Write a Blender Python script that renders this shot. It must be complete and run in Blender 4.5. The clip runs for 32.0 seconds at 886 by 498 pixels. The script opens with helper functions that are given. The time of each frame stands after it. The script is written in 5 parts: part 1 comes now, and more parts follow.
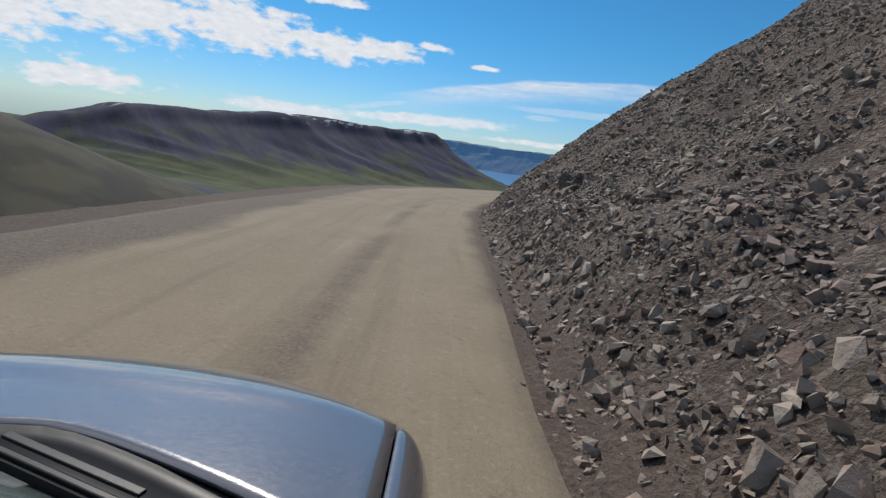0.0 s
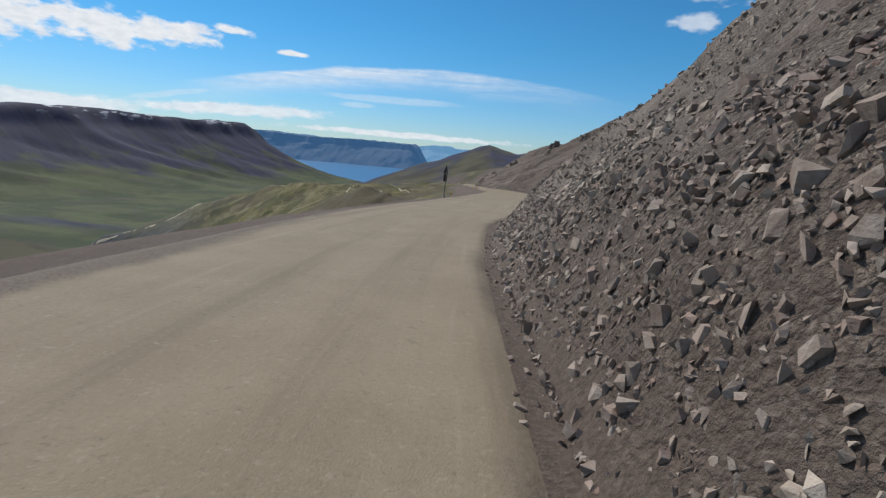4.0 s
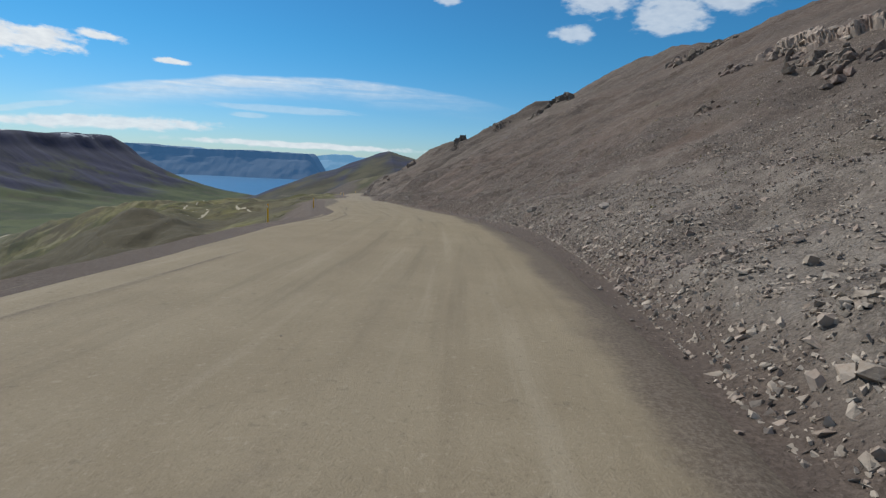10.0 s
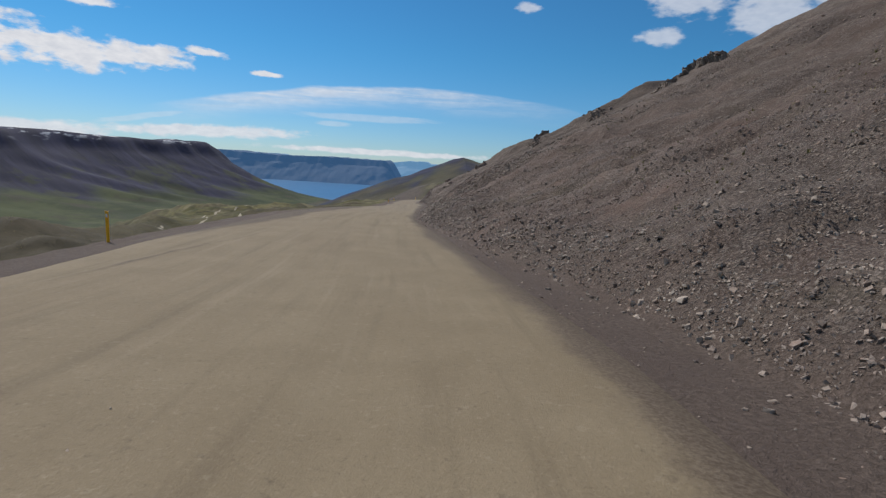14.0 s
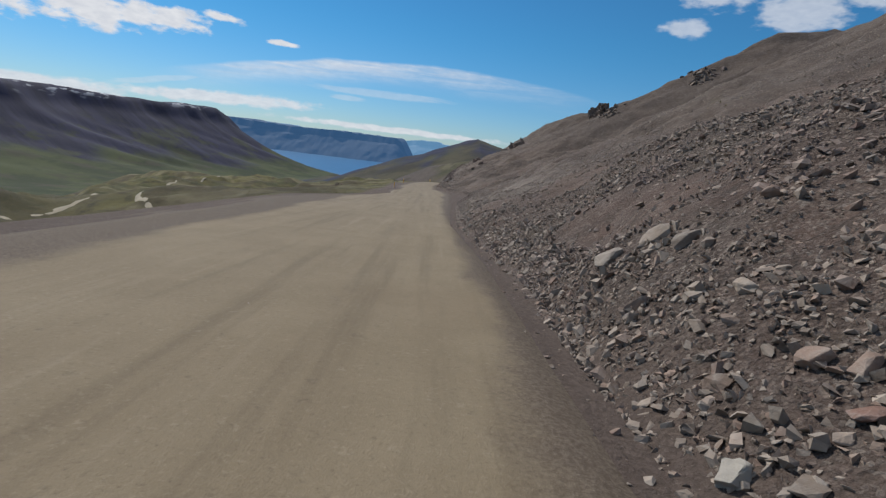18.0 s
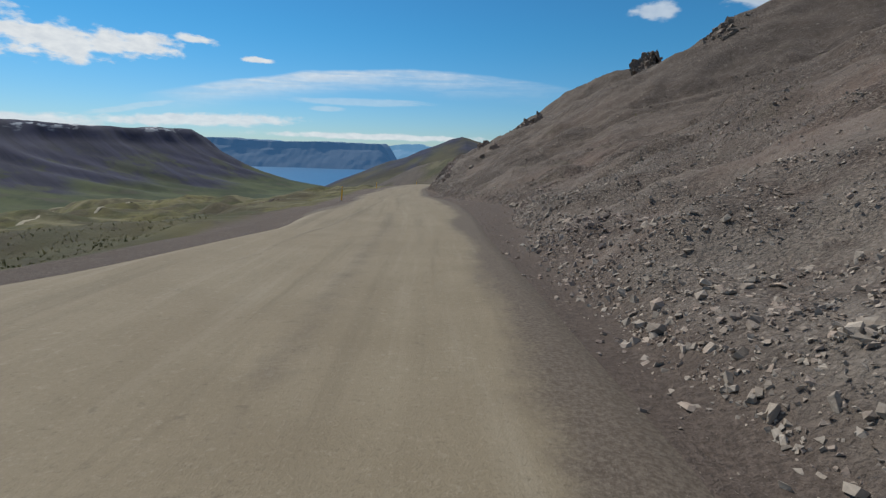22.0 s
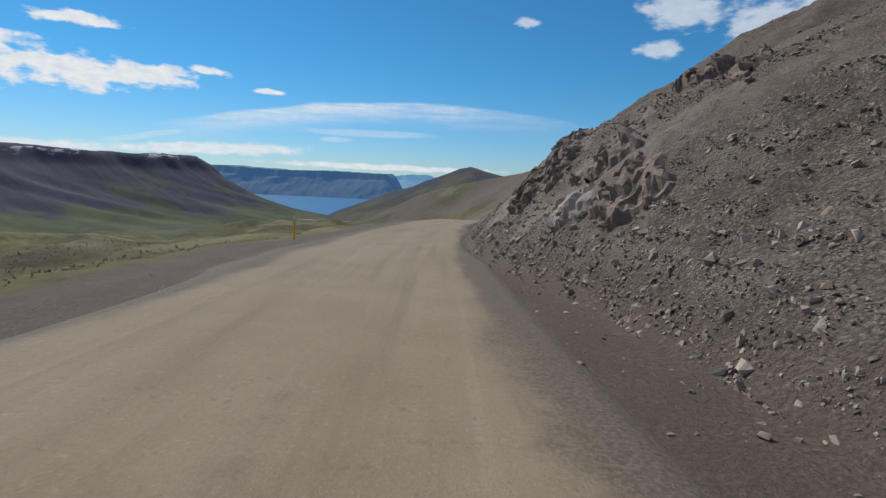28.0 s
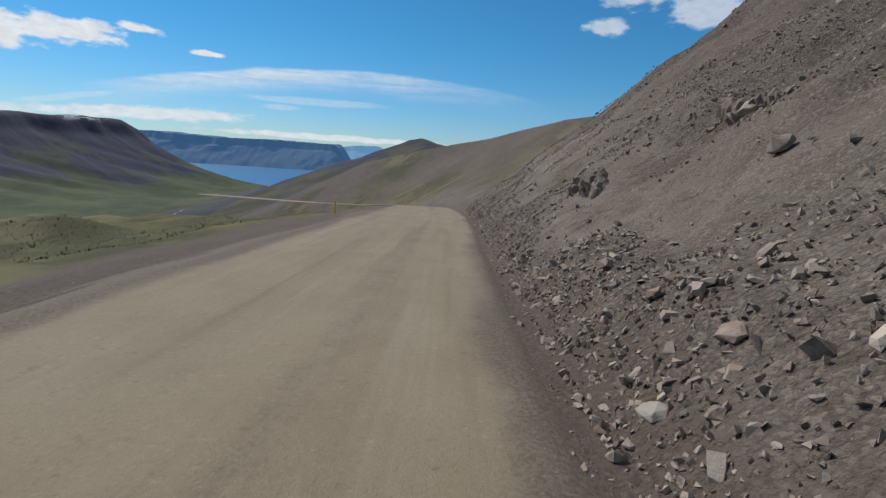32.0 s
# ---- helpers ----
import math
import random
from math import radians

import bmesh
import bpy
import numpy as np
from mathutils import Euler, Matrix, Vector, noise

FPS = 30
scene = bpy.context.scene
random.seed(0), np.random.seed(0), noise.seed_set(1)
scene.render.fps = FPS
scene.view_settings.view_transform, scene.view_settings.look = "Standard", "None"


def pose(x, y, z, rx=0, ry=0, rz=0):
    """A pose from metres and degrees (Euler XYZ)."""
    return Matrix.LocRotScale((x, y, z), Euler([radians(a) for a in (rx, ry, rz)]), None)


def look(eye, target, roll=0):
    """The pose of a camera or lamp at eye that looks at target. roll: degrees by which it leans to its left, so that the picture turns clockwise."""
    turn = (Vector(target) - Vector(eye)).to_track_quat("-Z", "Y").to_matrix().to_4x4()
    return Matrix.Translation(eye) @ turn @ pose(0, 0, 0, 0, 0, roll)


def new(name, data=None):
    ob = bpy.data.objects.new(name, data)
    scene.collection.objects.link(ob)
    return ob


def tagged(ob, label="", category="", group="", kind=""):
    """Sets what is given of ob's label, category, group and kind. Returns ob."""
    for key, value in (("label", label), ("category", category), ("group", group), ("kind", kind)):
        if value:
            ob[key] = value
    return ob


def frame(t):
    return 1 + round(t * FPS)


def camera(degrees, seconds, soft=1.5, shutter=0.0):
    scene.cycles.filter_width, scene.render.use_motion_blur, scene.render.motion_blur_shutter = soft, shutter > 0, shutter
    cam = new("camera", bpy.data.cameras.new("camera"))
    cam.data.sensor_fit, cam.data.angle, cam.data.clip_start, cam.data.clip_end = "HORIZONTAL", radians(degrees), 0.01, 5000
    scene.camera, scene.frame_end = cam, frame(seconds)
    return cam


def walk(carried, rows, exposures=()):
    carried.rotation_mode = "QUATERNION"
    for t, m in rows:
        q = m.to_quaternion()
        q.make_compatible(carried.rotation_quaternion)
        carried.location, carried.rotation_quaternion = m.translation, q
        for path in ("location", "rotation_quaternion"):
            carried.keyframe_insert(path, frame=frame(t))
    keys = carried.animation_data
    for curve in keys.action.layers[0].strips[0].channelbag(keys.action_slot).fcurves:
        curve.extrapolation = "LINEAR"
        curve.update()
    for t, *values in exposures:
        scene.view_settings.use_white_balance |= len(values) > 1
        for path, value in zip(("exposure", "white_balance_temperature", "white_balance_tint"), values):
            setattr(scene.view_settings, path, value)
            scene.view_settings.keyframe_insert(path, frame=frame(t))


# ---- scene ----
cam = camera(84.0, 32.0, soft=1.3)
PATH = [
    (0, (0.00, 0.00, 1.65), (-0.715, 1.819, 1.226), 7.5),
    (0.5, (-2.02, 4.28, 1.39), (-2.689, 6.118, 0.963), 4.6),
    (1, (-3.57, 8.33, 1.17), (-4.176, 10.192, 0.784), 8.6),
    (1.5, (-4.96, 12.11, 1.01), (-5.447, 14.014, 0.638), 5.7),
    (2, (-6.23, 15.84, 0.82), (-6.595, 17.777, 0.477), 5.9),
    (2.5, (-7.63, 19.82, 0.64), (-7.923, 21.764, 0.266), 4.6),
    (3.5, (-8.89, 28.28, 0.27), (-9.018, 30.241, -0.126), 4.3),
    (4.5, (-9.07, 37.10, -0.19), (-9.033, 39.059, -0.595), 4.0),
    (5, (-9.12, 41.68, -0.45), (-8.940, 43.639, -0.829), 1.6),
    (5.5, (-9.12, 46.29, -0.72), (-8.815, 48.234, -1.069), 1.7),
    (6, (-8.81, 50.83, -1.00), (-8.410, 52.761, -1.357), 2.8),
    (6.5, (-8.16, 55.13, -1.24), (-7.690, 57.038, -1.599), 2.4),
    (7, (-6.83, 59.71, -1.44), (-6.329, 61.623, -1.748), 4.5),
    (7.5, (-5.98, 64.33, -1.66), (-5.440, 66.224, -2.015), 0.8),
    (8, (-5.39, 68.71, -1.93), (-4.911, 70.628, -2.231), 0.4),
    (8.5, (-4.62, 72.71, -2.20), (-4.165, 74.635, -2.520), 0.0),
    (9, (-3.95, 76.66, -2.43), (-3.587, 78.597, -2.762), -1.2),
    (9.5, (-3.05, 80.58, -2.66), (-2.700, 82.520, -2.999), 1.8),
    (10, (-2.18, 84.70, -2.87), (-1.869, 86.642, -3.218), 2.9),
    (10.5, (-1.34, 88.90, -3.06), (-1.051, 90.839, -3.424), 1.2),
    (11, (-0.49, 92.92, -3.25), (-0.274, 94.877, -3.604), -0.7),
    (11.5, (0.35, 96.83, -3.46), (0.568, 98.786, -3.796), 1.2),
    (12, (0.94, 100.77, -3.69), (1.067, 102.734, -4.026), -0.1),
    (12.5, (1.45, 104.84, -3.94), (1.571, 106.806, -4.265), 2.0),
    (13, (1.78, 108.98, -4.22), (1.873, 110.957, -4.525), 3.5),
    (13.5, (2.26, 112.99, -4.54), (2.293, 114.957, -4.885), 3.1),
    (14, (2.55, 116.99, -4.88), (2.568, 118.960, -5.215), 3.3),
    (14.5, (2.54, 121.06, -5.19), (2.473, 123.024, -5.551), 3.6),
    (15.5, (1.53, 129.49, -5.70), (1.519, 131.456, -6.072), 6.0),
    (16.5, (0.37, 137.92, -6.12), (0.404, 139.885, -6.500), 8.4),
    (17, (0.02, 142.02, -6.32), (0.034, 143.978, -6.719), 8.3),
    (17.5, (-0.28, 146.14, -6.53), (-0.301, 148.099, -6.955), 6.4),
    (18, (-0.57, 150.38, -6.79), (-0.571, 152.338, -7.200), 6.8),
    (18.5, (-0.76, 154.71, -7.10), (-0.759, 156.662, -7.537), 4.3),
    (19, (-0.97, 159.21, -7.46), (-0.974, 161.169, -7.883), 3.7),
    (19.5, (-1.19, 163.85, -7.85), (-1.154, 165.800, -8.276), 4.2),
    (20, (-1.26, 168.37, -8.25), (-1.243, 170.326, -8.673), 3.6),
    (20.5, (-1.36, 172.87, -8.64), (-1.317, 174.821, -9.073), 3.8),
    (21, (-1.52, 177.21, -9.01), (-1.462, 179.170, -9.411), 5.5),
    (21.5, (-1.72, 181.39, -9.32), (-1.689, 183.340, -9.773), 1.5),
    (22, (-1.92, 185.51, -9.61), (-1.894, 187.472, -10.013), 1.7),
    (22.5, (-2.12, 189.65, -9.86), (-2.075, 191.598, -10.302), 2.4),
    (23, (-2.29, 193.86, -10.09), (-2.276, 195.808, -10.545), 1.2),
    (23.5, (-2.37, 198.21, -10.30), (-2.352, 200.165, -10.732), 2.8),
    (24, (-2.28, 202.70, -10.47), (-2.269, 204.649, -10.910), 3.9),
    (24.5, (-2.53, 207.16, -10.67), (-2.556, 209.106, -11.109), 4.2),
    (25.5, (-3.41, 215.91, -11.17), (-3.457, 217.858, -11.597), 4.2),
    (26.5, (-4.23, 224.57, -11.82), (-4.304, 226.525, -12.245), 4.2),
    (27, (-4.40, 228.86, -12.21), (-4.490, 230.828, -12.553), 2.8),
    (27.5, (-4.54, 233.02, -12.58), (-4.558, 235.004, -12.865), 2.9),
    (28, (-4.66, 237.23, -12.89), (-4.657, 239.211, -13.172), 2.5),
    (28.5, (-4.87, 241.60, -13.14), (-4.876, 243.580, -13.426), 2.5),
    (29, (-5.12, 246.15, -13.32), (-5.106, 248.129, -13.611), 2.8),
    (29.5, (-5.15, 250.62, -13.48), (-5.103, 252.595, -13.761), 4.7),
    (30, (-5.04, 254.95, -13.66), (-4.976, 256.931, -13.949), 5.7),
    (30.5, (-4.85, 259.21, -13.85), (-4.730, 261.183, -14.163), 6.1),
    (31, (-4.58, 263.46, -14.06), (-4.398, 265.424, -14.386), 9.4),
    (31.5, (-4.25, 267.72, -14.27), (-4.056, 269.673, -14.644), 5.5),
    (32, (-3.87, 271.99, -14.49), (-3.660, 273.940, -14.867), 3.7),
]
walk(cam, [(t, look(eye, target, roll)) for t, eye, target, roll in PATH], exposures=[(0.0, 0.0, 6500, 10), (5.0, 0.08, 6480, 9), (8.0, 0.1, 6400, 6), (10.0, 0.01, 6430, 7), (13.0, -0.1, 6560, 12), (18.0, -0.12, 6500, 11), (20.0, -0.12, 6450, 5), (23.0, -0.06, 6480, 8), (28.0, 0.0, 6500, 9), (32.0, -0.03, 6480, 8)])

# ---- world and sun ----
SUN_AZ, SUN_EL = -46.0, 45.0          # degrees from +y to the right, and above the horizon
sd = Vector((math.sin(radians(SUN_AZ)) * math.cos(radians(SUN_EL)), math.cos(radians(SUN_AZ)) * math.cos(radians(SUN_EL)), math.sin(radians(SUN_EL))))
sun = new("sun", bpy.data.lights.new("sun", "SUN"))
sun.data.energy, sun.data.angle, sun.data.color = 3.95, radians(0.6), (1.0, 0.95, 0.88)
sun.matrix_world = look((sd * 300)[:], (0, 0, 0))


class Nodes:
    """A small wrapper to write node graphs in few words."""

    def __init__(self, tree):
        self.tree = tree
        tree.nodes.clear()

    def add(self, kind, operation="", data_type="", blend_type="", sky_type="", attribute_name="", use_clamp=False):
        n = self.tree.nodes.new(kind)
        if operation:
            n.operation = operation
        if data_type:
            n.data_type = data_type
        if blend_type:
            n.blend_type = blend_type
        if sky_type:
            n.sky_type = sky_type
        if attribute_name:
            n.attribute_name = attribute_name
        if use_clamp:
            n.use_clamp = True
        return n

    def link(self, a, b):
        self.tree.links.new(a, b)

    def put(self, sock, v):
        if isinstance(v, bpy.types.NodeSocket):
            self.link(v, sock)
        else:
            sock.default_value = v

    def math(self, op, a, b=0.0, clamp=False):
        n = self.add("ShaderNodeMath", operation=op, use_clamp=clamp)
        self.put(n.inputs[0], a), self.put(n.inputs[1], b)
        return n.outputs[0]

    def mix(self, f, a, b):
        n = self.add("ShaderNodeMix", data_type="RGBA")
        self.put(n.inputs[0], f), self.put(n.inputs[6], a), self.put(n.inputs[7], b)
        return n.outputs[2]

    def noise(self, vec, scale, detail=4.0, rough=0.55, w=0.0):
        n = self.add("ShaderNodeTexNoise")
        if vec is not None:
            self.link(vec, n.inputs["Vector"])
        n.inputs["Scale"].default_value, n.inputs["Detail"].default_value, n.inputs["Roughness"].default_value = scale, detail, rough
        n.inputs["Distortion"].default_value = w
        return n.outputs[0]

    def ramp(self, f, lo, hi):
        n = self.add("ShaderNodeMapRange")
        n.clamp, n.interpolation_type = True, "SMOOTHSTEP"
        self.put(n.inputs[0], f)
        n.inputs[1].default_value, n.inputs[2].default_value = lo, hi
        return n.outputs[0]

    def attr(self, name):
        return self.add("ShaderNodeAttribute", attribute_name=name).outputs["Fac"]

    def scaled(self, vec, s):
        n = self.add("ShaderNodeVectorMath", operation="MULTIPLY")
        self.link(vec, n.inputs[0])
        n.inputs[1].default_value = s
        return n.outputs[0]


def rgb(r, g, b):
    return (r, g, b, 1.0)


world = bpy.data.worlds.new("sky")
scene.world = world
world.use_nodes = True
W = Nodes(world.node_tree)
sky = W.add("ShaderNodeTexSky", sky_type="NISHITA")
sky.sun_disc, sky.sun_elevation, sky.sun_rotation = False, radians(SUN_EL), radians(SUN_AZ)
sky.altitude, sky.air_density, sky.dust_density, sky.ozone_density = 250, 1.0, 0.0, 3.0
gen = W.add("ShaderNodeTexCoord").outputs["Generated"]
sep = W.add("ShaderNodeSeparateXYZ")
W.link(gen, sep.inputs[0])
az = W.math("MULTIPLY", W.math("ARCTAN2", sep.outputs[0], sep.outputs[1]), 57.2958)
el = W.math("MULTIPLY", W.math("ARCSINE", sep.outputs[2]), 57.2958)
comb = W.add("ShaderNodeCombineXYZ")
W.link(az, comb.inputs[0]), W.link(W.math("MULTIPLY", el, 2.2), comb.inputs[1])
sheet = comb.outputs[0]
fine = W.noise(sheet, 0.5, 5, 0.54)
wisp = W.noise(W.scaled(sheet, (0.16, 0.9, 1)), 0.7, 5, 0.65, 0.6)


def bank(caz, cel, waz, wel, tilt=0.0, edge=0.55, kind=None, gain=1.0):
    """One cloud: an ellipse in azimuth and elevation, its edge broken by noise."""
    dx = W.math("SUBTRACT", az, caz)
    dy = W.math("SUBTRACT", W.math("SUBTRACT", el, cel), W.math("MULTIPLY", dx, tilt))
    # flat base, domed top
    q = W.math("ADD", W.math("POWER", W.math("ABSOLUTE", W.math("DIVIDE", dx, waz)), 2.0), W.math("POWER", W.math("ABSOLUTE", W.math("DIVIDE", dy, wel)), 2.0))
    body = W.math("SUBTRACT", 1.0, W.math("SQRT", q))
    n = W.math("MULTIPLY", W.math("SUBTRACT", kind or fine, 0.5), edge * 3.4)
    return W.math("MULTIPLY", W.ramp(W.math("ADD", body, n), 0.0, 0.5), gain)


CLOUDS = [  # azimuth, elevation, half width, half height, tilt
    (-31.0, 8.6, 5.6, 1.3, 0.02), (-36.5, 8.2, 5.0, 1.9, 0.0), (-45.0, 8.6, 8.0, 2.9, 0.0), (-36.0, 12.6, 4.0, 0.7, 0.03),
    (-56.0, 8.8, 9.0, 4.2, 0.0), (-66.0, 7.0, 9.0, 4.5, 0.0), (-58.5, 1.6, 6.5, 1.3, 0.03), (-46.0, 14.0, 5.0, 1.0, 0.0),
    (-25.2, 9.7, 2.2, 0.5, -0.08), (-19.5, 8.3, 2.3, 0.34, 0.0),
]
cover = None
for c in CLOUDS:
    b = bank(*c)
    cover = b if cover is None else W.math("MAXIMUM", cover, b)
for c in [(-25.0, 2.1, 11.5, 0.75, 0.04), (-7.0, 1.0, 15.0, 0.42, 0.0), (-40.0, 1.3, 9.0, 0.9, 0.0)]:
    cover = W.math("MAXIMUM", cover, bank(*c, edge=0.4, gain=0.85))
for c in [(-12.6, 3.8, 2.4, 0.35, 0.0), (-31.0, 3.0, 5.0, 0.4, 0.22), (-9.0, 4.7, 9.0, 0.5, 0.0)]:
    cover = W.math("MAXIMUM", cover, bank(*c, edge=0.4, kind=wisp, gain=0.3))
# one long thin arch of high cloud
off = W.math("SUBTRACT", az, -3.0)
arch = W.math("SUBTRACT", W.math("SUBTRACT", el, 7.9), W.math("MULTIPLY", W.math("MULTIPLY", off, off), -0.0052))
arch = W.math("ADD", arch, W.math("MULTIPLY", W.math("SUBTRACT", W.noise(W.scaled(sheet, (0.12, 0.12, 1)), 1.0, 3), 0.5), 1.0))
ends = W.math("MULTIPLY", W.ramp(az, -32.0, -20.0), W.math("SUBTRACT", 1.0, W.ramp(az, 0.0, 19.0)))
rim = W.math("SUBTRACT", 1.0, W.ramp(arch, 0.05, 0.45))
veil = W.math("MULTIPLY", rim, W.ramp(arch, -2.8, 0.15))
veil = W.math("MULTIPLY", W.math("MULTIPLY", veil, ends), W.math("ADD", W.math("MULTIPLY", W.math("SUBTRACT", 1.0, W.ramp(az, -14.0, 6.0)), 0.25), W.math("ADD", 0.2, W.math("MULTIPLY", W.ramp(wisp, 0.35, 0.68), 0.35))))
cover = W.math("MAXIMUM", cover, veil)
# thin broken cloud over the rest of the sky
high = W.noise(W.scaled(gen, (1.0, 1.0, 1.6)), 2.6, 5, 0.6, 0.3)
cover = W.math("MAXIMUM", cover, W.math("MULTIPLY", W.math("MULTIPLY", W.ramp(high, 0.42, 0.62), W.ramp(el, 19.0, 27.0)), 0.85))
for c in [(24.0, 17.2, 5.0, 1.9, -0.1), (31.5, 15.4, 4.2, 2.4, 0.0), (22.0, 13.8, 2.6, 1.0, 0.0), (8.2, 16.8, 1.5, 0.6, 0.0), (37.0, 17.0, 5.0, 2.2, 0.0)]:
    cover = W.math("MAXIMUM", cover, bank(*c, edge=0.42, gain=0.62))
tint = W.add("ShaderNodeMix", data_type="RGBA", blend_type="MULTIPLY")
tint.inputs[0].default_value = 1.0
W.link(sky.outputs[0], tint.inputs[6])
W.link(W.mix(W.ramp(el, -1.0, 13.0), rgb(0.56, 0.80, 1.13), rgb(0.33, 0.88, 1.15)), tint.inputs[7])
shade = W.mix(W.noise(sheet, 0.9, 3), rgb(7.0, 7.6, 8.6), rgb(11.2, 11.4, 11.6))
final = W.mix(cover, tint.outputs[2], shade)
bg = W.add("ShaderNodeBackground")
W.link(final, bg.inputs[0])
bg.inputs[1].default_value = 0.082
W.link(bg.outputs[0], W.add("ShaderNodeOutputWorld").inputs[0])


# ---- materials ----
def material(name, build):
    m = bpy.data.materials.new(name)
    m.use_nodes = True
    g = Nodes(m.node_tree)
    shader = g.add("ShaderNodeBsdfPrincipled")
    shader.inputs["Specular IOR Level"].default_value = 0.3
    g.link(shader.outputs[0], g.add("ShaderNodeOutputMaterial").inputs[0])
    build(g, shader)
    return m


def bump(g, shader, height, strength, distance):
    b = g.add("ShaderNodeBump")
    b.inputs["Strength"].default_value, b.inputs["Distance"].default_value = strength, distance
    g.link(height, b.inputs["Height"]), g.link(b.outputs[0], shader.inputs["Normal"])


def place(g):
    return g.add("ShaderNodeNewGeometry").outputs["Position"]


def ground_look(g, s):
    p = place(g)
    big, mid, grain = g.noise(p, 0.12, 4), g.noise(p, 1.1, 5), g.noise(p, 16.0, 5, 0.75)
    warp = g.noise(p, 0.3, 4)
    soil = g.mix(g.ramp(big, 0.35, 0.65), rgb(0.084, 0.061, 0.049), rgb(0.155, 0.114, 0.089))
    dust = g.ramp(g.noise(g.scaled(p, (0.5, 1.0, 0.5)), 0.22, 6, 0.62, 0.8), 0.46, 0.62)
    soil = g.mix(g.math("MULTIPLY", g.math("ADD", g.math("MULTIPLY", dust, 0.55), 0.4), g.attr("dust")), soil, rgb(0.300, 0.258, 0.218))
    soil = g.mix(g.math("MULTIPLY", dust, 0.3), soil, rgb(0.207, 0.165, 0.137))
    soil = g.mix(g.math("MULTIPLY", g.ramp(g.noise(p, 0.07, 4), 0.54, 0.68), 0.55), soil, rgb(0.175, 0.104, 0.080))
    soil = g.mix(g.math("MULTIPLY", g.attr("rust"), g.math("ADD", 0.2, g.math("MULTIPLY", g.ramp(g.noise(p, 0.3, 5, 0.65), 0.38, 0.6), 0.6))), soil, rgb(0.158, 0.096, 0.072))
    # rills washed down the slope
    rill = g.noise(g.scaled(p, (0.22, 1.0, 0.22)), 0.8, 5, 0.62, 0.5)
    line = g.math("SUBTRACT", 1.0, g.ramp(g.math("ABSOLUTE", g.math("SUBTRACT", rill, 0.5)), 0.004, 0.03))
    soil = g.mix(g.math("MULTIPLY", g.math("MULTIPLY", line, g.ramp(warp, 0.42, 0.6)), 0.7), soil, rgb(0.051, 0.038, 0.032))
    soil = g.mix(g.math("MULTIPLY", g.ramp(grain, 0.52, 0.72), 0.6), soil, rgb(0.267, 0.220, 0.188))
    soil = g.mix(g.math("MULTIPLY", g.ramp(grain, 0.47, 0.30), 0.6), soil, rgb(0.056, 0.040, 0.034))
    moss = g.math("MULTIPLY", g.ramp(g.noise(p, 0.35, 5, 0.7), 0.56, 0.7), 0.45)
    soil = g.mix(moss, soil, rgb(0.106, 0.092, 0.043))
    vor = g.add("ShaderNodeTexVoronoi")
    bent = g.add("ShaderNodeTexNoise")
    g.link(p, bent.inputs["Vector"])
    bent.inputs["Scale"].default_value, bent.inputs["Detail"].default_value = 9.0, 3.0
    away = g.add("ShaderNodeVectorMath", operation="MULTIPLY_ADD")
    g.link(bent.outputs["Color"], away.inputs[0])
    away.inputs[1].default_value = (0.16, 0.16, 0.16)
    g.link(p, away.inputs[2])
    g.link(away.outputs[0], vor.inputs["Vector"])
    vor.inputs["Scale"].default_value = 15.0
    cell = g.add("ShaderNodeSeparateColor")
    g.link(vor.outputs["Color"], cell.inputs[0])
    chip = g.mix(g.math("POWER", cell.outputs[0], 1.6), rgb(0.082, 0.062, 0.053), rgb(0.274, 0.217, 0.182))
    # shade in the gaps between chips, painted as dark cell edges
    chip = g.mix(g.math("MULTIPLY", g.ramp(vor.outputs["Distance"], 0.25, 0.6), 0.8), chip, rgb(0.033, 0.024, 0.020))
    soil = g.mix(g.math("MULTIPLY", g.attr("upper"), 0.4), soil, rgb(0.092, 0.072, 0.058))
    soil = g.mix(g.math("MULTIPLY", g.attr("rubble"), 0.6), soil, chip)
    clod = g.math("MULTIPLY", g.ramp(g.noise(p, 2.6, 6, 0.75), 0.55, 0.63), g.math("SUBTRACT", 0.6, g.math("MULTIPLY", g.attr("dust"), 0.3)))
    soil = g.mix(clod, soil, rgb(0.052, 0.040, 0.032))
    soil = g.mix(g.math("MULTIPLY", g.ramp(g.noise(p, 4.6, 5, 0.72), 0.58, 0.66), 0.5), soil, rgb(0.262, 0.220, 0.184))
    # fine grit: small chips coloured pale as if lit, gaps coloured dark
    tiny = g.add("ShaderNodeTexVoronoi")
    g.link(p, tiny.inputs["Vector"])
    tiny.inputs["Scale"].default_value = 31.0
    tone = g.add("ShaderNodeSeparateColor")
    g.link(tiny.outputs["Color"], tone.inputs[0])
    speck = g.math("MULTIPLY", g.ramp(tone.outputs[0], 0.55, 0.95), g.ramp(g.noise(p, 1.6, 4, 0.6), 0.36, 0.62))
    soil = g.mix(g.math("MULTIPLY", speck, 0.6), soil, rgb(0.310, 0.262, 0.222))
    pit = g.math("MULTIPLY", g.ramp(tone.outputs[1], 0.7, 0.95), g.ramp(g.noise(p, 2.3, 4, 0.6), 0.4, 0.65))
    soil = g.mix(g.math("MULTIPLY", pit, 0.6), soil, rgb(0.046, 0.035, 0.029))
    gravel = g.mix(g.ramp(grain, 0.35, 0.68), rgb(0.089, 0.066, 0.052), rgb(0.174, 0.132, 0.107))
    gravel = g.mix(g.math("MULTIPLY", g.ramp(mid, 0.4, 0.65), 0.6), gravel, rgb(0.111, 0.082, 0.067))
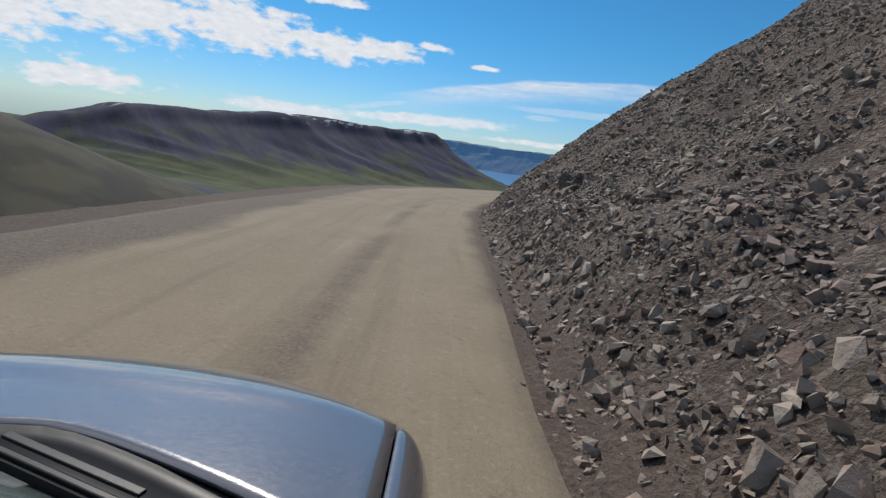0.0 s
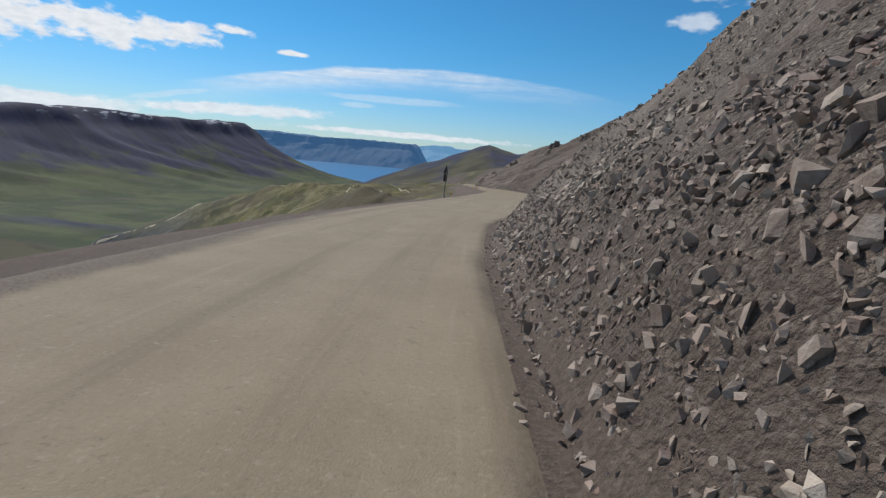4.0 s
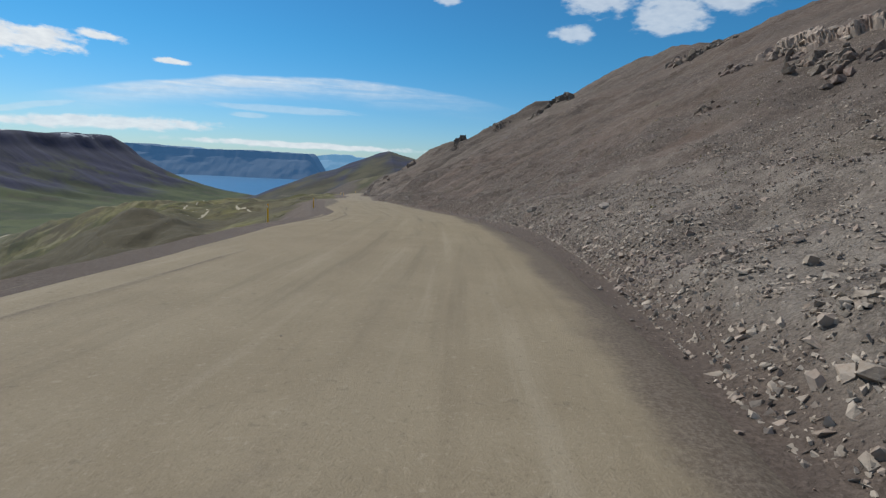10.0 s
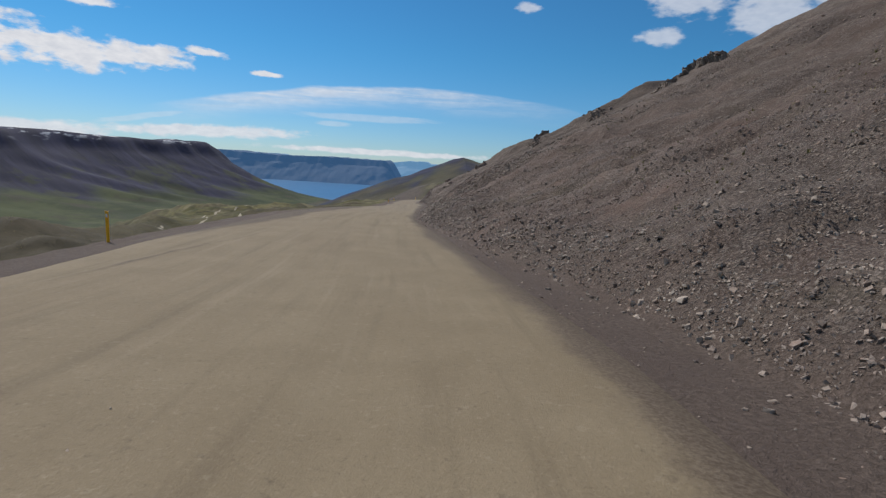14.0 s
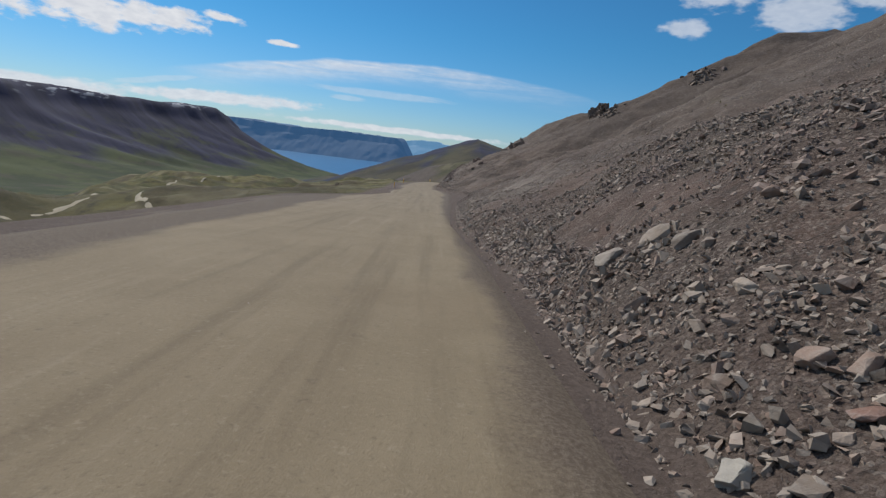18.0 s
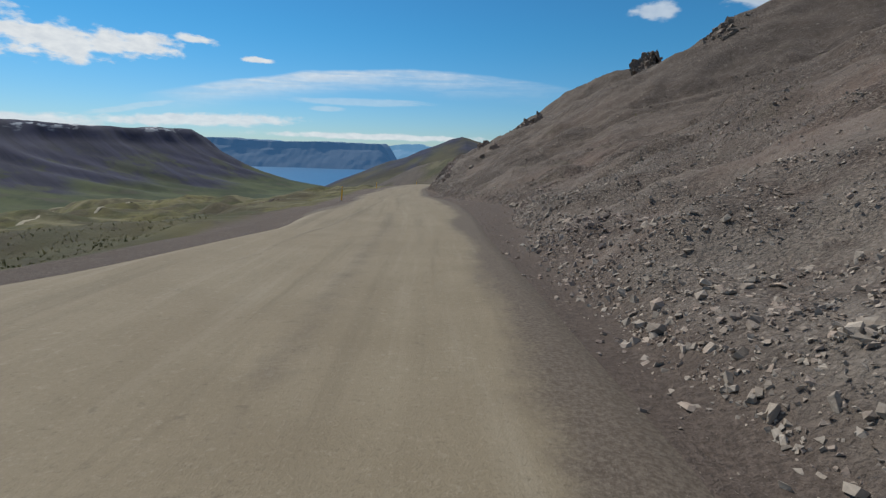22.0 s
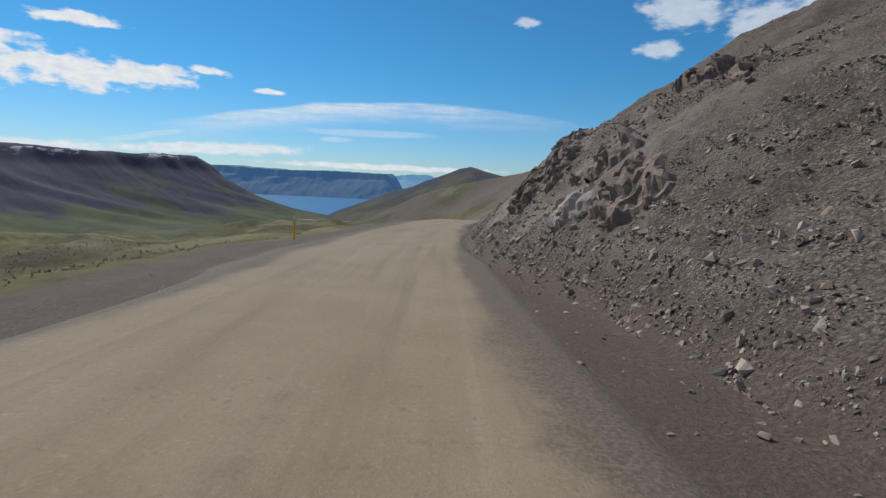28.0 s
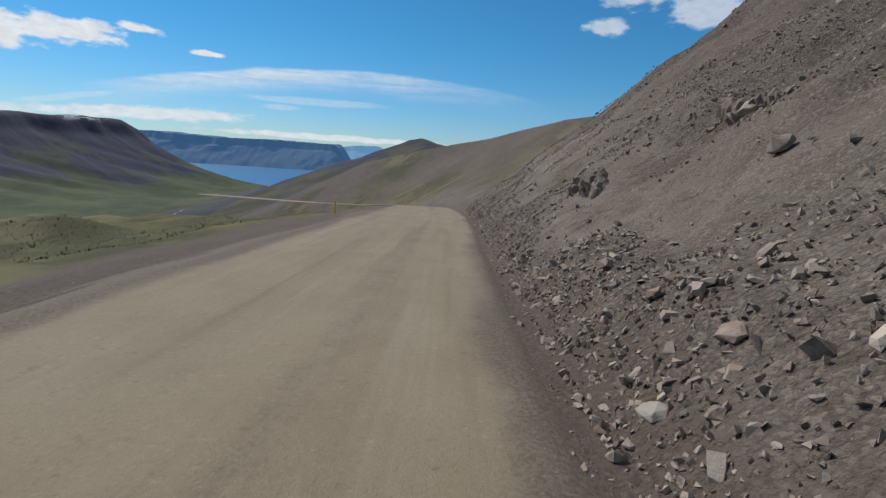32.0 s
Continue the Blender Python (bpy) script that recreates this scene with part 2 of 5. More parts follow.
    gravel = g.mix(g.math("MULTIPLY", g.ramp(g.noise(p, 45.0, 3, 0.6), 0.6, 0.75), 0.6), gravel, rgb(0.259, 0.216, 0.187))
    soil = g.mix(g.math("MULTIPLY", g.attr("dust"), g.math("ADD", 0.05, g.math("MULTIPLY", g.ramp(g.noise(p, 0.9, 6, 0.68), 0.4, 0.6), 0.42))), soil, rgb(0.375, 0.325, 0.275))
    soil = g.mix(g.attr("gravel"), soil, gravel)
    g1 = g.mix(g.ramp(g.noise(p, 0.09, 5, 0.65), 0.40, 0.60), rgb(0.062, 0.070, 0.016), rgb(0.165, 0.148, 0.048))
    g1 = g.mix(g.ramp(g.noise(p, 0.5, 6, 0.72), 0.46, 0.68), g1, rgb(0.052, 0.045, 0.020))
    g1 = g.mix(g.math("MULTIPLY", g.ramp(g.noise(g.scaled(p, (1.0, 0.5, 1.0)), 0.06, 5, 0.6), 0.50, 0.62), 0.7), g1, rgb(0.070, 0.050, 0.030))
    g1 = g.mix(g.math("MULTIPLY", g.ramp(g.noise(p, 0.085, 5, 0.62), 0.52, 0.62), 0.6), g1, rgb(0.27, 0.235, 0.13))
    g1 = g.mix(g.math("MULTIPLY", g.ramp(grain, 0.5, 0.75), 0.4), g1, rgb(0.21, 0.19, 0.085))
    far = g.mix(g.ramp(g.noise(p, 0.008, 6, 0.65), 0.42, 0.58), rgb(0.032, 0.048, 0.018), rgb(0.068, 0.086, 0.032))
    far = g.mix(g.math("MULTIPLY", g.ramp(g.noise(p, 0.02, 5, 0.65), 0.52, 0.66), 0.7), far, rgb(0.060, 0.056, 0.038))
    far = g.mix(g.attr("olive"), far, g.mix(g.ramp(g.noise(p, 0.015, 5), 0.4, 0.6), rgb(0.036, 0.032, 0.017), rgb(0.072, 0.064, 0.034)))
    g1 = g.mix(g.attr("far"), g1, far)
    g1 = g.mix(g.math("MULTIPLY", g.attr("olive"), g.math("SUBTRACT", 1.0, g.attr("far"))), g1, g.mix(mid, rgb(0.050, 0.041, 0.022), rgb(0.115, 0.095, 0.058)))
    col = g.mix(g.attr("grass"), soil, g1)
    # fluted basalt: gullies run down and along the mountain side
    sepp = g.add("ShaderNodeSeparateXYZ")
    g.link(p, sepp.inputs[0])
    run = g.math("ADD", sepp.outputs[1], g.math("MULTIPLY", sepp.outputs[0], 0.45))
    flute = g.add("ShaderNodeCombineXYZ")
    g.link(run, flute.inputs[0]), g.link(g.math("MULTIPLY", sepp.outputs[2], 0.3), flute.inputs[1])
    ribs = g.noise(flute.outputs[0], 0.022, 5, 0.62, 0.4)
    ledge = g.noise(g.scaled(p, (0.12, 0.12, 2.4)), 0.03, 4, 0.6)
    # navy tones put blue distance haze into the rock colour
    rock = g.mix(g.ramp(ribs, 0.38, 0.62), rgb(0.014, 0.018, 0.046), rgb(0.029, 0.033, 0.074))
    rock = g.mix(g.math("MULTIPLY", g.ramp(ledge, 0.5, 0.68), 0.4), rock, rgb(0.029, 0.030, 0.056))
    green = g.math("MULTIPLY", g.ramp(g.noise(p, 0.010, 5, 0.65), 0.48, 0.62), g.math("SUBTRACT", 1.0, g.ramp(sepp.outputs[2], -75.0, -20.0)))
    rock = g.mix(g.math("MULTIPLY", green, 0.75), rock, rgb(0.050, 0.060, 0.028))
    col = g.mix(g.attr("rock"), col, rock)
    flecks = g.math("MULTIPLY", g.attr("snow"), g.ramp(g.noise(g.scaled(p, (1.0, 0.45, 1.0)), 0.03, 4, 0.6), 0.57, 0.64))
    col = g.mix(flecks, col, rgb(0.8, 0.82, 0.85))
    g.link(g.scaled(col, (0.81, 0.81, 0.81)), s.inputs["Base Color"])
    s.inputs["Roughness"].default_value = 0.95
    h = g.math("ADD", g.math("MULTIPLY", grain, 0.4), g.math("MULTIPLY", g.math("MULTIPLY", g.noise(p, 3.5, 6, 0.68), 0.85), g.math("SUBTRACT", 1.0, g.math("MULTIPLY", g.attr("gravel"), 0.85))))
    h = g.math("SUBTRACT", h, g.math("MULTIPLY", g.math("MULTIPLY", g.attr("rubble"), vor.outputs["Distance"]), 0.26))
    h = g.math("ADD", h, g.math("MULTIPLY", g.math("MULTIPLY", g.attr("rock"), ribs), 22.0))
    h = g.math("SUBTRACT", h, g.math("MULTIPLY", g.math("MULTIPLY", tiny.outputs["Distance"], g.math("SUBTRACT", 1.0, g.math("MAXIMUM", g.attr("far"), g.attr("gravel")))), 0.10))
    bump(g, s, h, 0.9, 0.14)


def road_look(g, s):
    p = place(g)
    lane = g.attr("lane")
    grain, mid = g.noise(p, 24.0, 5, 0.75), g.noise(p, 0.7, 5, 0.62)
    sepp = g.add("ShaderNodeSeparateXYZ")
    g.link(p, sepp.inputs[0])
    lanes = g.add("ShaderNodeCombineXYZ")
    g.link(g.attr("off"), lanes.inputs[0]), g.link(g.math("MULTIPLY", sepp.outputs[1], 0.045), lanes.inputs[1])
    along = g.noise(lanes.outputs[0], 1.9, 5, 0.62)
    fleck = g.noise(p, 55.0, 3, 0.6)
    c = g.mix(g.ramp(mid, 0.35, 0.65), rgb(0.240, 0.197, 0.140), rgb(0.269, 0.224, 0.162))
    c = g.mix(g.math("MULTIPLY", g.ramp(along, 0.5, 0.7), 0.65), c, rgb(0.180, 0.146, 0.104))
    c = g.mix(g.math("MULTIPLY", g.ramp(along, 0.45, 0.3), 0.5), c, rgb(0.325, 0.281, 0.218))
    c = g.mix(g.math("MULTIPLY", g.ramp(g.noise(p, 9.0, 4, 0.6), 0.6, 0.72), 0.4), c, rgb(0.355, 0.318, 0.252))
    c = g.mix(g.math("MULTIPLY", g.ramp(g.noise(p, 6.0, 4, 0.6), 0.38, 0.26), 0.45), c, rgb(0.140, 0.116, 0.088))
    c = g.mix(g.math("MULTIPLY", g.ramp(grain, 0.52, 0.74), 0.45), c, rgb(0.384, 0.339, 0.267))
    c = g.mix(g.math("MULTIPLY", g.ramp(grain, 0.46, 0.3), 0.45), c, rgb(0.134, 0.104, 0.076))
    c = g.mix(g.math("MULTIPLY", g.ramp(g.noise(p, 0.16, 3), 0.5, 0.7), 0.2), c, rgb(0.213, 0.162, 0.111))
    loose = g.mix(g.ramp(grain, 0.35, 0.68), rgb(0.095, 0.073, 0.058), rgb(0.183, 0.150, 0.123))
    loose = g.mix(g.math("MULTIPLY", g.ramp(fleck, 0.6, 0.75), 0.6), loose, rgb(0.275, 0.244, 0.216))
    c = g.mix(g.ramp(g.math("ADD", lane, g.math("MULTIPLY", g.math("SUBTRACT", g.noise(p, 2.2, 5, 0.65), 0.5), 0.7)), 0.12, 0.88), c, loose)
    tan = g.add("ShaderNodeMix", data_type="RGBA", blend_type="MULTIPLY")
    g.link(g.math("ADD", 0.1, g.math("MULTIPLY", g.attr("ochre"), 0.8)), tan.inputs[0])
    g.link(c, tan.inputs[6])
    tan.inputs[7].default_value = rgb(0.93, 0.88, 0.74)
    g.link(g.scaled(tan.outputs[2], (0.85, 0.85, 0.85)), s.inputs["Base Color"])
    s.inputs["Roughness"].default_value = 0.9
    h = g.math("ADD", g.math("ADD", grain, fleck), g.math("MULTIPLY", g.noise(p, 5.0, 4), 1.2))
    bump(g, s, h, 0.38, 0.03)


def stone_look(dark, light, warm):
    def build(g, s):
        p = place(g)
        isl = g.add("ShaderNodeNewGeometry").outputs["Random Per Island"]
        obj = g.add("ShaderNodeObjectInfo").outputs["Random"]
        r = g.math("FRACT", g.math("ADD", isl, obj))
        c = g.mix(r, dark, light)
        c = g.mix(g.math("MULTIPLY", g.ramp(g.math("FRACT", g.math("MULTIPLY", r, 7.3)), 0.6, 0.9), 0.6), c, warm)
        c = g.mix(g.math("MULTIPLY", g.ramp(g.noise(p, 0.22, 4), 0.5, 0.66), 0.45), c, rgb(0.20, 0.135, 0.12))
        n = g.noise(p, 7.0, 6, 0.7)
        c = g.mix(g.math("MULTIPLY", g.ramp(n, 0.4, 0.7), 0.45), c, rgb(0.34, 0.315, 0.28))
        c = g.mix(g.math("MULTIPLY", g.ramp(g.noise(p, 1.7, 4), 0.5, 0.7), 0.4), c, rgb(0.13, 0.11, 0.095))
        g.link(c, s.inputs["Base Color"])
        s.inputs["Roughness"].default_value = 0.88
        bump(g, s, n, 0.6, 0.05)
    return build


def plain(col, rough=0.5, metal=0.0, var=0.12, scale=9.0, coat=0.0):
    def build(g, s):
        n = g.noise(place(g), scale, 5, 0.65)
        low = tuple(c * (1 - var) for c in col[:3]) + (1,)
        high = tuple(min(1, c * (1 + var)) for c in col[:3]) + (1,)
        g.link(g.mix(n, low, high), s.inputs["Base Color"])
        g.link(g.math("ADD", g.math("MULTIPLY", n, 0.12), rough - 0.06), s.inputs["Roughness"])
        s.inputs["Metallic"].default_value = metal
        s.inputs["Coat Weight"].default_value = coat
        s.inputs["Coat Roughness"].default_value = 0.05
        bump(g, s, n, 0.08, 0.01)
    return build


def water_look(g, s):
    p = place(g)
    n = g.noise(g.scaled(p, (1, 0.4, 1)), 0.02, 5)
    g.link(g.mix(n, rgb(0.014, 0.115, 0.26), rgb(0.022, 0.145, 0.31)), s.inputs["Base Color"])
    s.inputs["Roughness"].default_value = 0.45
    s.inputs["Specular IOR Level"].default_value = 0.25
    bump(g, s, g.noise(p, 0.05, 4), 0.5, 2.0)


MAT_GROUND = material("ground_soil_and_grass", ground_look)
MAT_ROAD = material("packed_gravel", road_look)
MAT_STONE = material("basalt_rubble", stone_look(rgb(0.115, 0.088, 0.068), rgb(0.345, 0.282, 0.224), rgb(0.230, 0.146, 0.110)))
MAT_DUSTY = material("dusty_basalt_rubble", stone_look(rgb(0.190, 0.155, 0.122), rgb(0.420, 0.350, 0.285), rgb(0.280, 0.205, 0.162)))
# dark crag rock, its colour lowered further to stand for overhang shade
MAT_CRAG = material("dark_shaded_basalt", stone_look(rgb(0.081, 0.059, 0.045), rgb(0.177, 0.137, 0.104), rgb(0.145, 0.092, 0.067)))
MAT_PALE = material("pale_basalt", stone_look(rgb(0.240, 0.214, 0.180), rgb(0.345, 0.318, 0.270), rgb(0.272, 0.222, 0.178)))
MAT_RED = material("red_brown_basalt", stone_look(rgb(0.109, 0.071, 0.056), rgb(0.246, 0.172, 0.140), rgb(0.218, 0.120, 0.090)))
MAT_WATER = material("fjord_water", water_look)
MAT_YELLOW = material("yellow_plastic", plain(rgb(0.80, 0.42, 0.015), 0.5))
MAT_STEEL = material("galvanised_steel", plain(rgb(0.20, 0.20, 0.20), 0.5, 0.6))
MAT_SIGNBACK = material("dull_sign_back", plain(rgb(0.055, 0.055, 0.058), 0.6, 0.2))


# far mountains: blue emission stands in for the haze in front of them
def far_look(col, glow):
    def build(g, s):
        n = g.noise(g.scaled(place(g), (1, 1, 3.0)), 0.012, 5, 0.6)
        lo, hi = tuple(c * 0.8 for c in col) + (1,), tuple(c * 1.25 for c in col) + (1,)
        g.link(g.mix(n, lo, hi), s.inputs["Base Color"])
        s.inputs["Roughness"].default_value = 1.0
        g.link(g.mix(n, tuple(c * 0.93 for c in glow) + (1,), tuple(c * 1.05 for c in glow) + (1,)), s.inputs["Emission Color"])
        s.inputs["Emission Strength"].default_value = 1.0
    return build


MAT_FAR = material("far_mountain_haze_glow", far_look((0.03, 0.04, 0.055), (0.030, 0.082, 0.175)))
MAT_FARTHER = material("farthest_mountain_haze_glow", far_look((0.05, 0.06, 0.075), (0.11, 0.25, 0.42)))
MAT_TRACK = material("pale_dirt", plain(rgb(0.34, 0.30, 0.22), 0.95, 0.0, 0.3, 0.6))
MAT_BAND = material("white_reflector", plain(rgb(0.75, 0.75, 0.72), 0.4))


# ---- the lie of the land ----
rng = np.random.default_rng(7)
LINE = np.array([  # y along the valley, x of the lane driven, height of the road
    (-70, 33, 4.0), (-20, 9.6, 1.1), (0, 0, 0.0), (8, -3.5, -0.45), (15.3, -6.5, -0.85), (23.7, -8.7, -1.24), (32.4, -9.3, -1.67),
    (41.4, -9.4, -2.17), (50.6, -9.0, -2.73), (59.5, -7.1, -3.16), (68.5, -5.6, -3.66), (84.5, -2.4, -4.6), (100.5, 0.7, -5.42),
    (108.8, 1.5, -5.95), (116.8, 2.2, -6.6), (125, 1.8, -7.2), (133.5, 0.7, -7.65), (150, -0.8, -8.5), (168, -1.5, -9.98),
    (185.3, -2.2, -11.34), (202.5, -2.6, -12.2), (220, -4.1, -13.2), (237, -4.9, -14.6), (254.7, -5.3, -15.39), (271.8, -4.1, -16.2),
    (300, -0.6, -18.0), (322, 1.0, -19.9), (342, 0.5, -22.0), (362, -5.0, -24.4), (385, -20.0, -27.0), (420, -60.0, -30.0)])
GY = np.arange(-120, 520, 0.5)


def soft(v, n):
    k = np.hanning(2 * n + 3)[1:-1]
    return np.convolve(np.pad(v, n, "edge"), k / k.sum(), "valid")


GX, GZ = soft(np.interp(GY, LINE[:, 0], LINE[:, 1]), 14), soft(np.interp(GY, LINE[:, 0], LINE[:, 2]), 14)


def lane_x(y):
    return np.interp(y, GY, GX)


def lane_z(y):
    return np.interp(y, GY, GZ)


def table(y, rows):
    a = np.array(rows, float).reshape(-1, 2)
    return np.interp(y, a[:, 0], a[:, 1])


def foot(y):
    """How far to the right of the lane the hillside begins."""
    return table(y, [-60, 1.3, 3, 1.3, 8, 1.6, 14, 1.75, 22, 1.4, 30, 1.3, 46, 1.25, 54, 1.3, 62, 1.75, 70, 1.7, 80, 2.0, 87, 2.65, 94, 3.4, 107, 4.2, 113, 3.6, 121, 4.5, 130, 3.8, 138, 2.8, 146, 2.1,
                     155, 2.15, 162, 2.2, 173, 1.8, 181, 2.1, 188, 2.4, 196, 2.65, 203, 3.6, 208, 4.6, 212, 5.7, 217, 5.5, 222, 4.4, 229, 3.0, 236, 3.5, 240, 3.5, 245, 3.05, 250, 2.3, 255, 1.7, 260, 1.5, 266, 1.8, 270, 1.5, 276, 1.45, 330, 1.5, 400, 2.0])


def steep(y):
    return table(y, [-20.0, 0.75, 15.0, 0.72, 22.0, 0.72, 28.0, 0.71, 34.0, 0.80, 40.0, 0.912, 46.0, 0.935, 53.0, 0.675, 60.0, 0.5, 70.0, 0.62, 80.0, 0.43, 100.0, 0.487, 120.0, 0.541, 140.0, 0.539, 160.0, 0.495, 180.0, 0.54, 200.0, 0.588, 220.0, 0.40, 235.0, 0.62, 243.0, 0.523, 250.0, 0.495, 257.0, 0.495, 265.0, 0.514, 272.0, 0.53, 280.0, 0.706, 295.0, 0.905, 310.0, 0.764, 330.0, 0.397, 360.0, 0.638, 420.0, 0.57])


def crest_at(y):
    return table(y, [-20.0, 36.2, 30.0, 36.4, 60.0, 37.4, 100.0, 40.9, 140.0, 47.4, 180.0, 63.5, 220.0, 54.0, 250.0, 43.4, 265.0, 40.7, 280.0, 30.2, 295.0, 13.1, 320.0, 36.3, 350.0, 26.4, 420.0, 43.5])


def shoulder(y):
    """How far to the left of the lane the gravel shoulder ends."""
    return table(y, [-60, 6.6, 60, 6.6, 75, 6.6, 93, 7.6, 104, 8.4, 117, 8.0, 130, 8.3, 150, 8.3, 164, 8.9, 180, 10, 187, 9.6, 193, 7, 200, 5.5, 209, 5.2, 216, 4.6, 225, 4.9, 235, 6.0, 247, 5.7, 264, 5.7, 272, 5.6, 280, 6.2, 299, 6.5, 330, 5.5, 400, 5.0])


PERM = np.random.default_rng(3).permutation(512)


def value_noise(x, y):
    xi, yi = np.floor(x).astype(int), np.floor(y).astype(int)
    fx, fy = x - xi, y - yi
    fx, fy = fx * fx * (3 - 2 * fx), fy * fy * (3 - 2 * fy)

    def h(a, b):
        return PERM[(PERM[a & 511] + b) & 511] / 255.5 - 1.0
    return (h(xi, yi) * (1 - fx) + h(xi + 1, yi) * fx) * (1 - fy) + (h(xi, yi + 1) * (1 - fx) + h(xi + 1, yi + 1) * fx) * fy


def fbm(x, y, n=4, gain=0.5):
    out, a = 0, 1.0
    for k in range(n):
        out = out + a * value_noise(x * 2**k + 17.3 * k, y * 2**k + 5.1 * k)
        a *= gain
    return out


def smooth(a, b, v):
    t = np.clip((v - a) / (b - a), 0, 1)
    return t * t * (3 - 2 * t)


def near_height(x, y):
    """Road bed, verge and hillside within a few hundred metres."""
    d = (x - lane_x(y))
    d = d - np.clip(d, -40, 40) * table(y, [-60, 0.1, 0, 0.1, 15, 0.05, 30, 0.0])
    z = lane_z(y) * np.ones_like(d)
    f, k = foot(y), steep(y)
    up = np.clip(d - f, 0, None)
    crest = crest_at(y) + 2 * value_noise(y * 0.03, y * 0 + 3)
    rise = np.where(up < crest, up * k, crest * k + (up - crest) * 0.30 * k)
    rise = rise + table(y, [22, 0.35, 36, 0.8, 50, 0.35]) * np.clip(up, 0, 0.9)
    # the cut bank is steeper than the hill above it
    rise = rise + table(y, [18, 0, 26, 0.15, 36, 0.28, 44, 0.12, 50, 0.15, 58, 0.3, 68, 0.3, 76, 0.05, 90, 0, 150, 0, 158, 0.2, 166, 0.15, 172, 0, 236, 0, 243, 0.3, 248, 0.6, 262, 0.55, 268, 0.2, 275, 0]) * np.clip(up, 0, 4.0)
    # broken rock ledges stepping up the slope
    ledge = np.zeros_like(rise)
    for y0, y1, u0, u1, deep in ((16, 30, 3.5, 10, 0.45), (60, 82, 3.2, 8, 0.45), (243, 266, 0.9, 11, 0.4), (266, 284, 2.8, 7, 0.5)):
        inside = smooth(y0 - 2, y0 + 2, y) * (1 - smooth(y1 - 2, y1 + 2, y)) * smooth(u0 - 0.8, u0 + 0.8, up) * (1 - smooth(u1 - 1.5, u1 + 1.5, up))
        ledge = np.maximum(ledge, deep * inside * smooth(-0.35, 0.25, fbm(y * 0.24 + 3, up * 0.22, 3)))
    step = 0.75 + 0.25 * value_noise(y * 0.11, up * 0 + 8)
    q_ = (rise + 0.55 * fbm(y * 0.32, up * 0.2 + 2, 3)) / step
    rise = rise + ledge * step * (smooth(0.55, 0.95, q_ - np.floor(q_)) - (q_ - np.floor(q_))) * 1.15
    gully = fbm(y * 0.09, up * 0.02 + 5, 3) * np.clip(up * 0.05, 0, 0.7)
    lumps = fbm(x * 0.55, y * 0.55, 4) * np.clip(up * 0.2, 0, 0.28) + fbm(x * 0.16, y * 0.16, 3) * np.clip(up * 0.08, 0, 0.35)
    rill = -(1 - smooth(0.0, 0.22, np.abs(fbm(y * 0.17 + 0.07 * up, up * 0.03 + 9, 3))))  * np.clip(up * 0.12, 0, 0.4) * (0.5 + table(y, [60, 0, 84, 0.6, 96, 1.0, 140, 0.8, 150, 0, 170, 0, 190, 0.8, 240, 0.8, 248, 0]) * smooth(-0.5, 0.4, fbm(x * 0.04, y * 0.05 + 7, 2)))
    lumps = lumps + rill
    calm = 1 - smooth(300, 370, y)
    z = z + np.where(up > 0, rise + (gully + lumps) * calm, 0)
    left = np.clip(-d - shoulder(y), 0, None)
    fall = table(y, [0, 60, 40, 40, 70, 10, 100, 7, 130, 5.6, 160, 4.2, 200, 5.6, 250, 5.4, 300, 3.4, 350, 3.4, 420, 4])
    wide = table(y, [0, 4, 40, 4, 70, 14, 100, 16, 130, 19, 160, 26, 200, 36, 250, 58, 300, 62, 350, 120, 420, 150])
    drop = np.minimum(left * table(y, [130, 0.5, 170, 0.3, 205, 0.14, 300, 0.12]), fall) + 0.04 * left + np.clip(left - wide, 0, None) * 0.45
    hum = fbm(x * 0.05, y * 0.05, 4) * np.clip(left * 0.09, 0, 2.2) + fbm(x * 0.17 + 4, y * 0.13, 3) * np.clip((left - 3) * 0.07, 0, 0.75) + fbm(x * 0.4, y * 0.4, 3) * np.clip(left * 0.1, 0, 0.22)
    z = z - drop + hum - 0.1 * smooth(shoulder(y) - 1.6, shoulder(y) - 0.4, -d) * (d < 0)
    return z, d, up, left


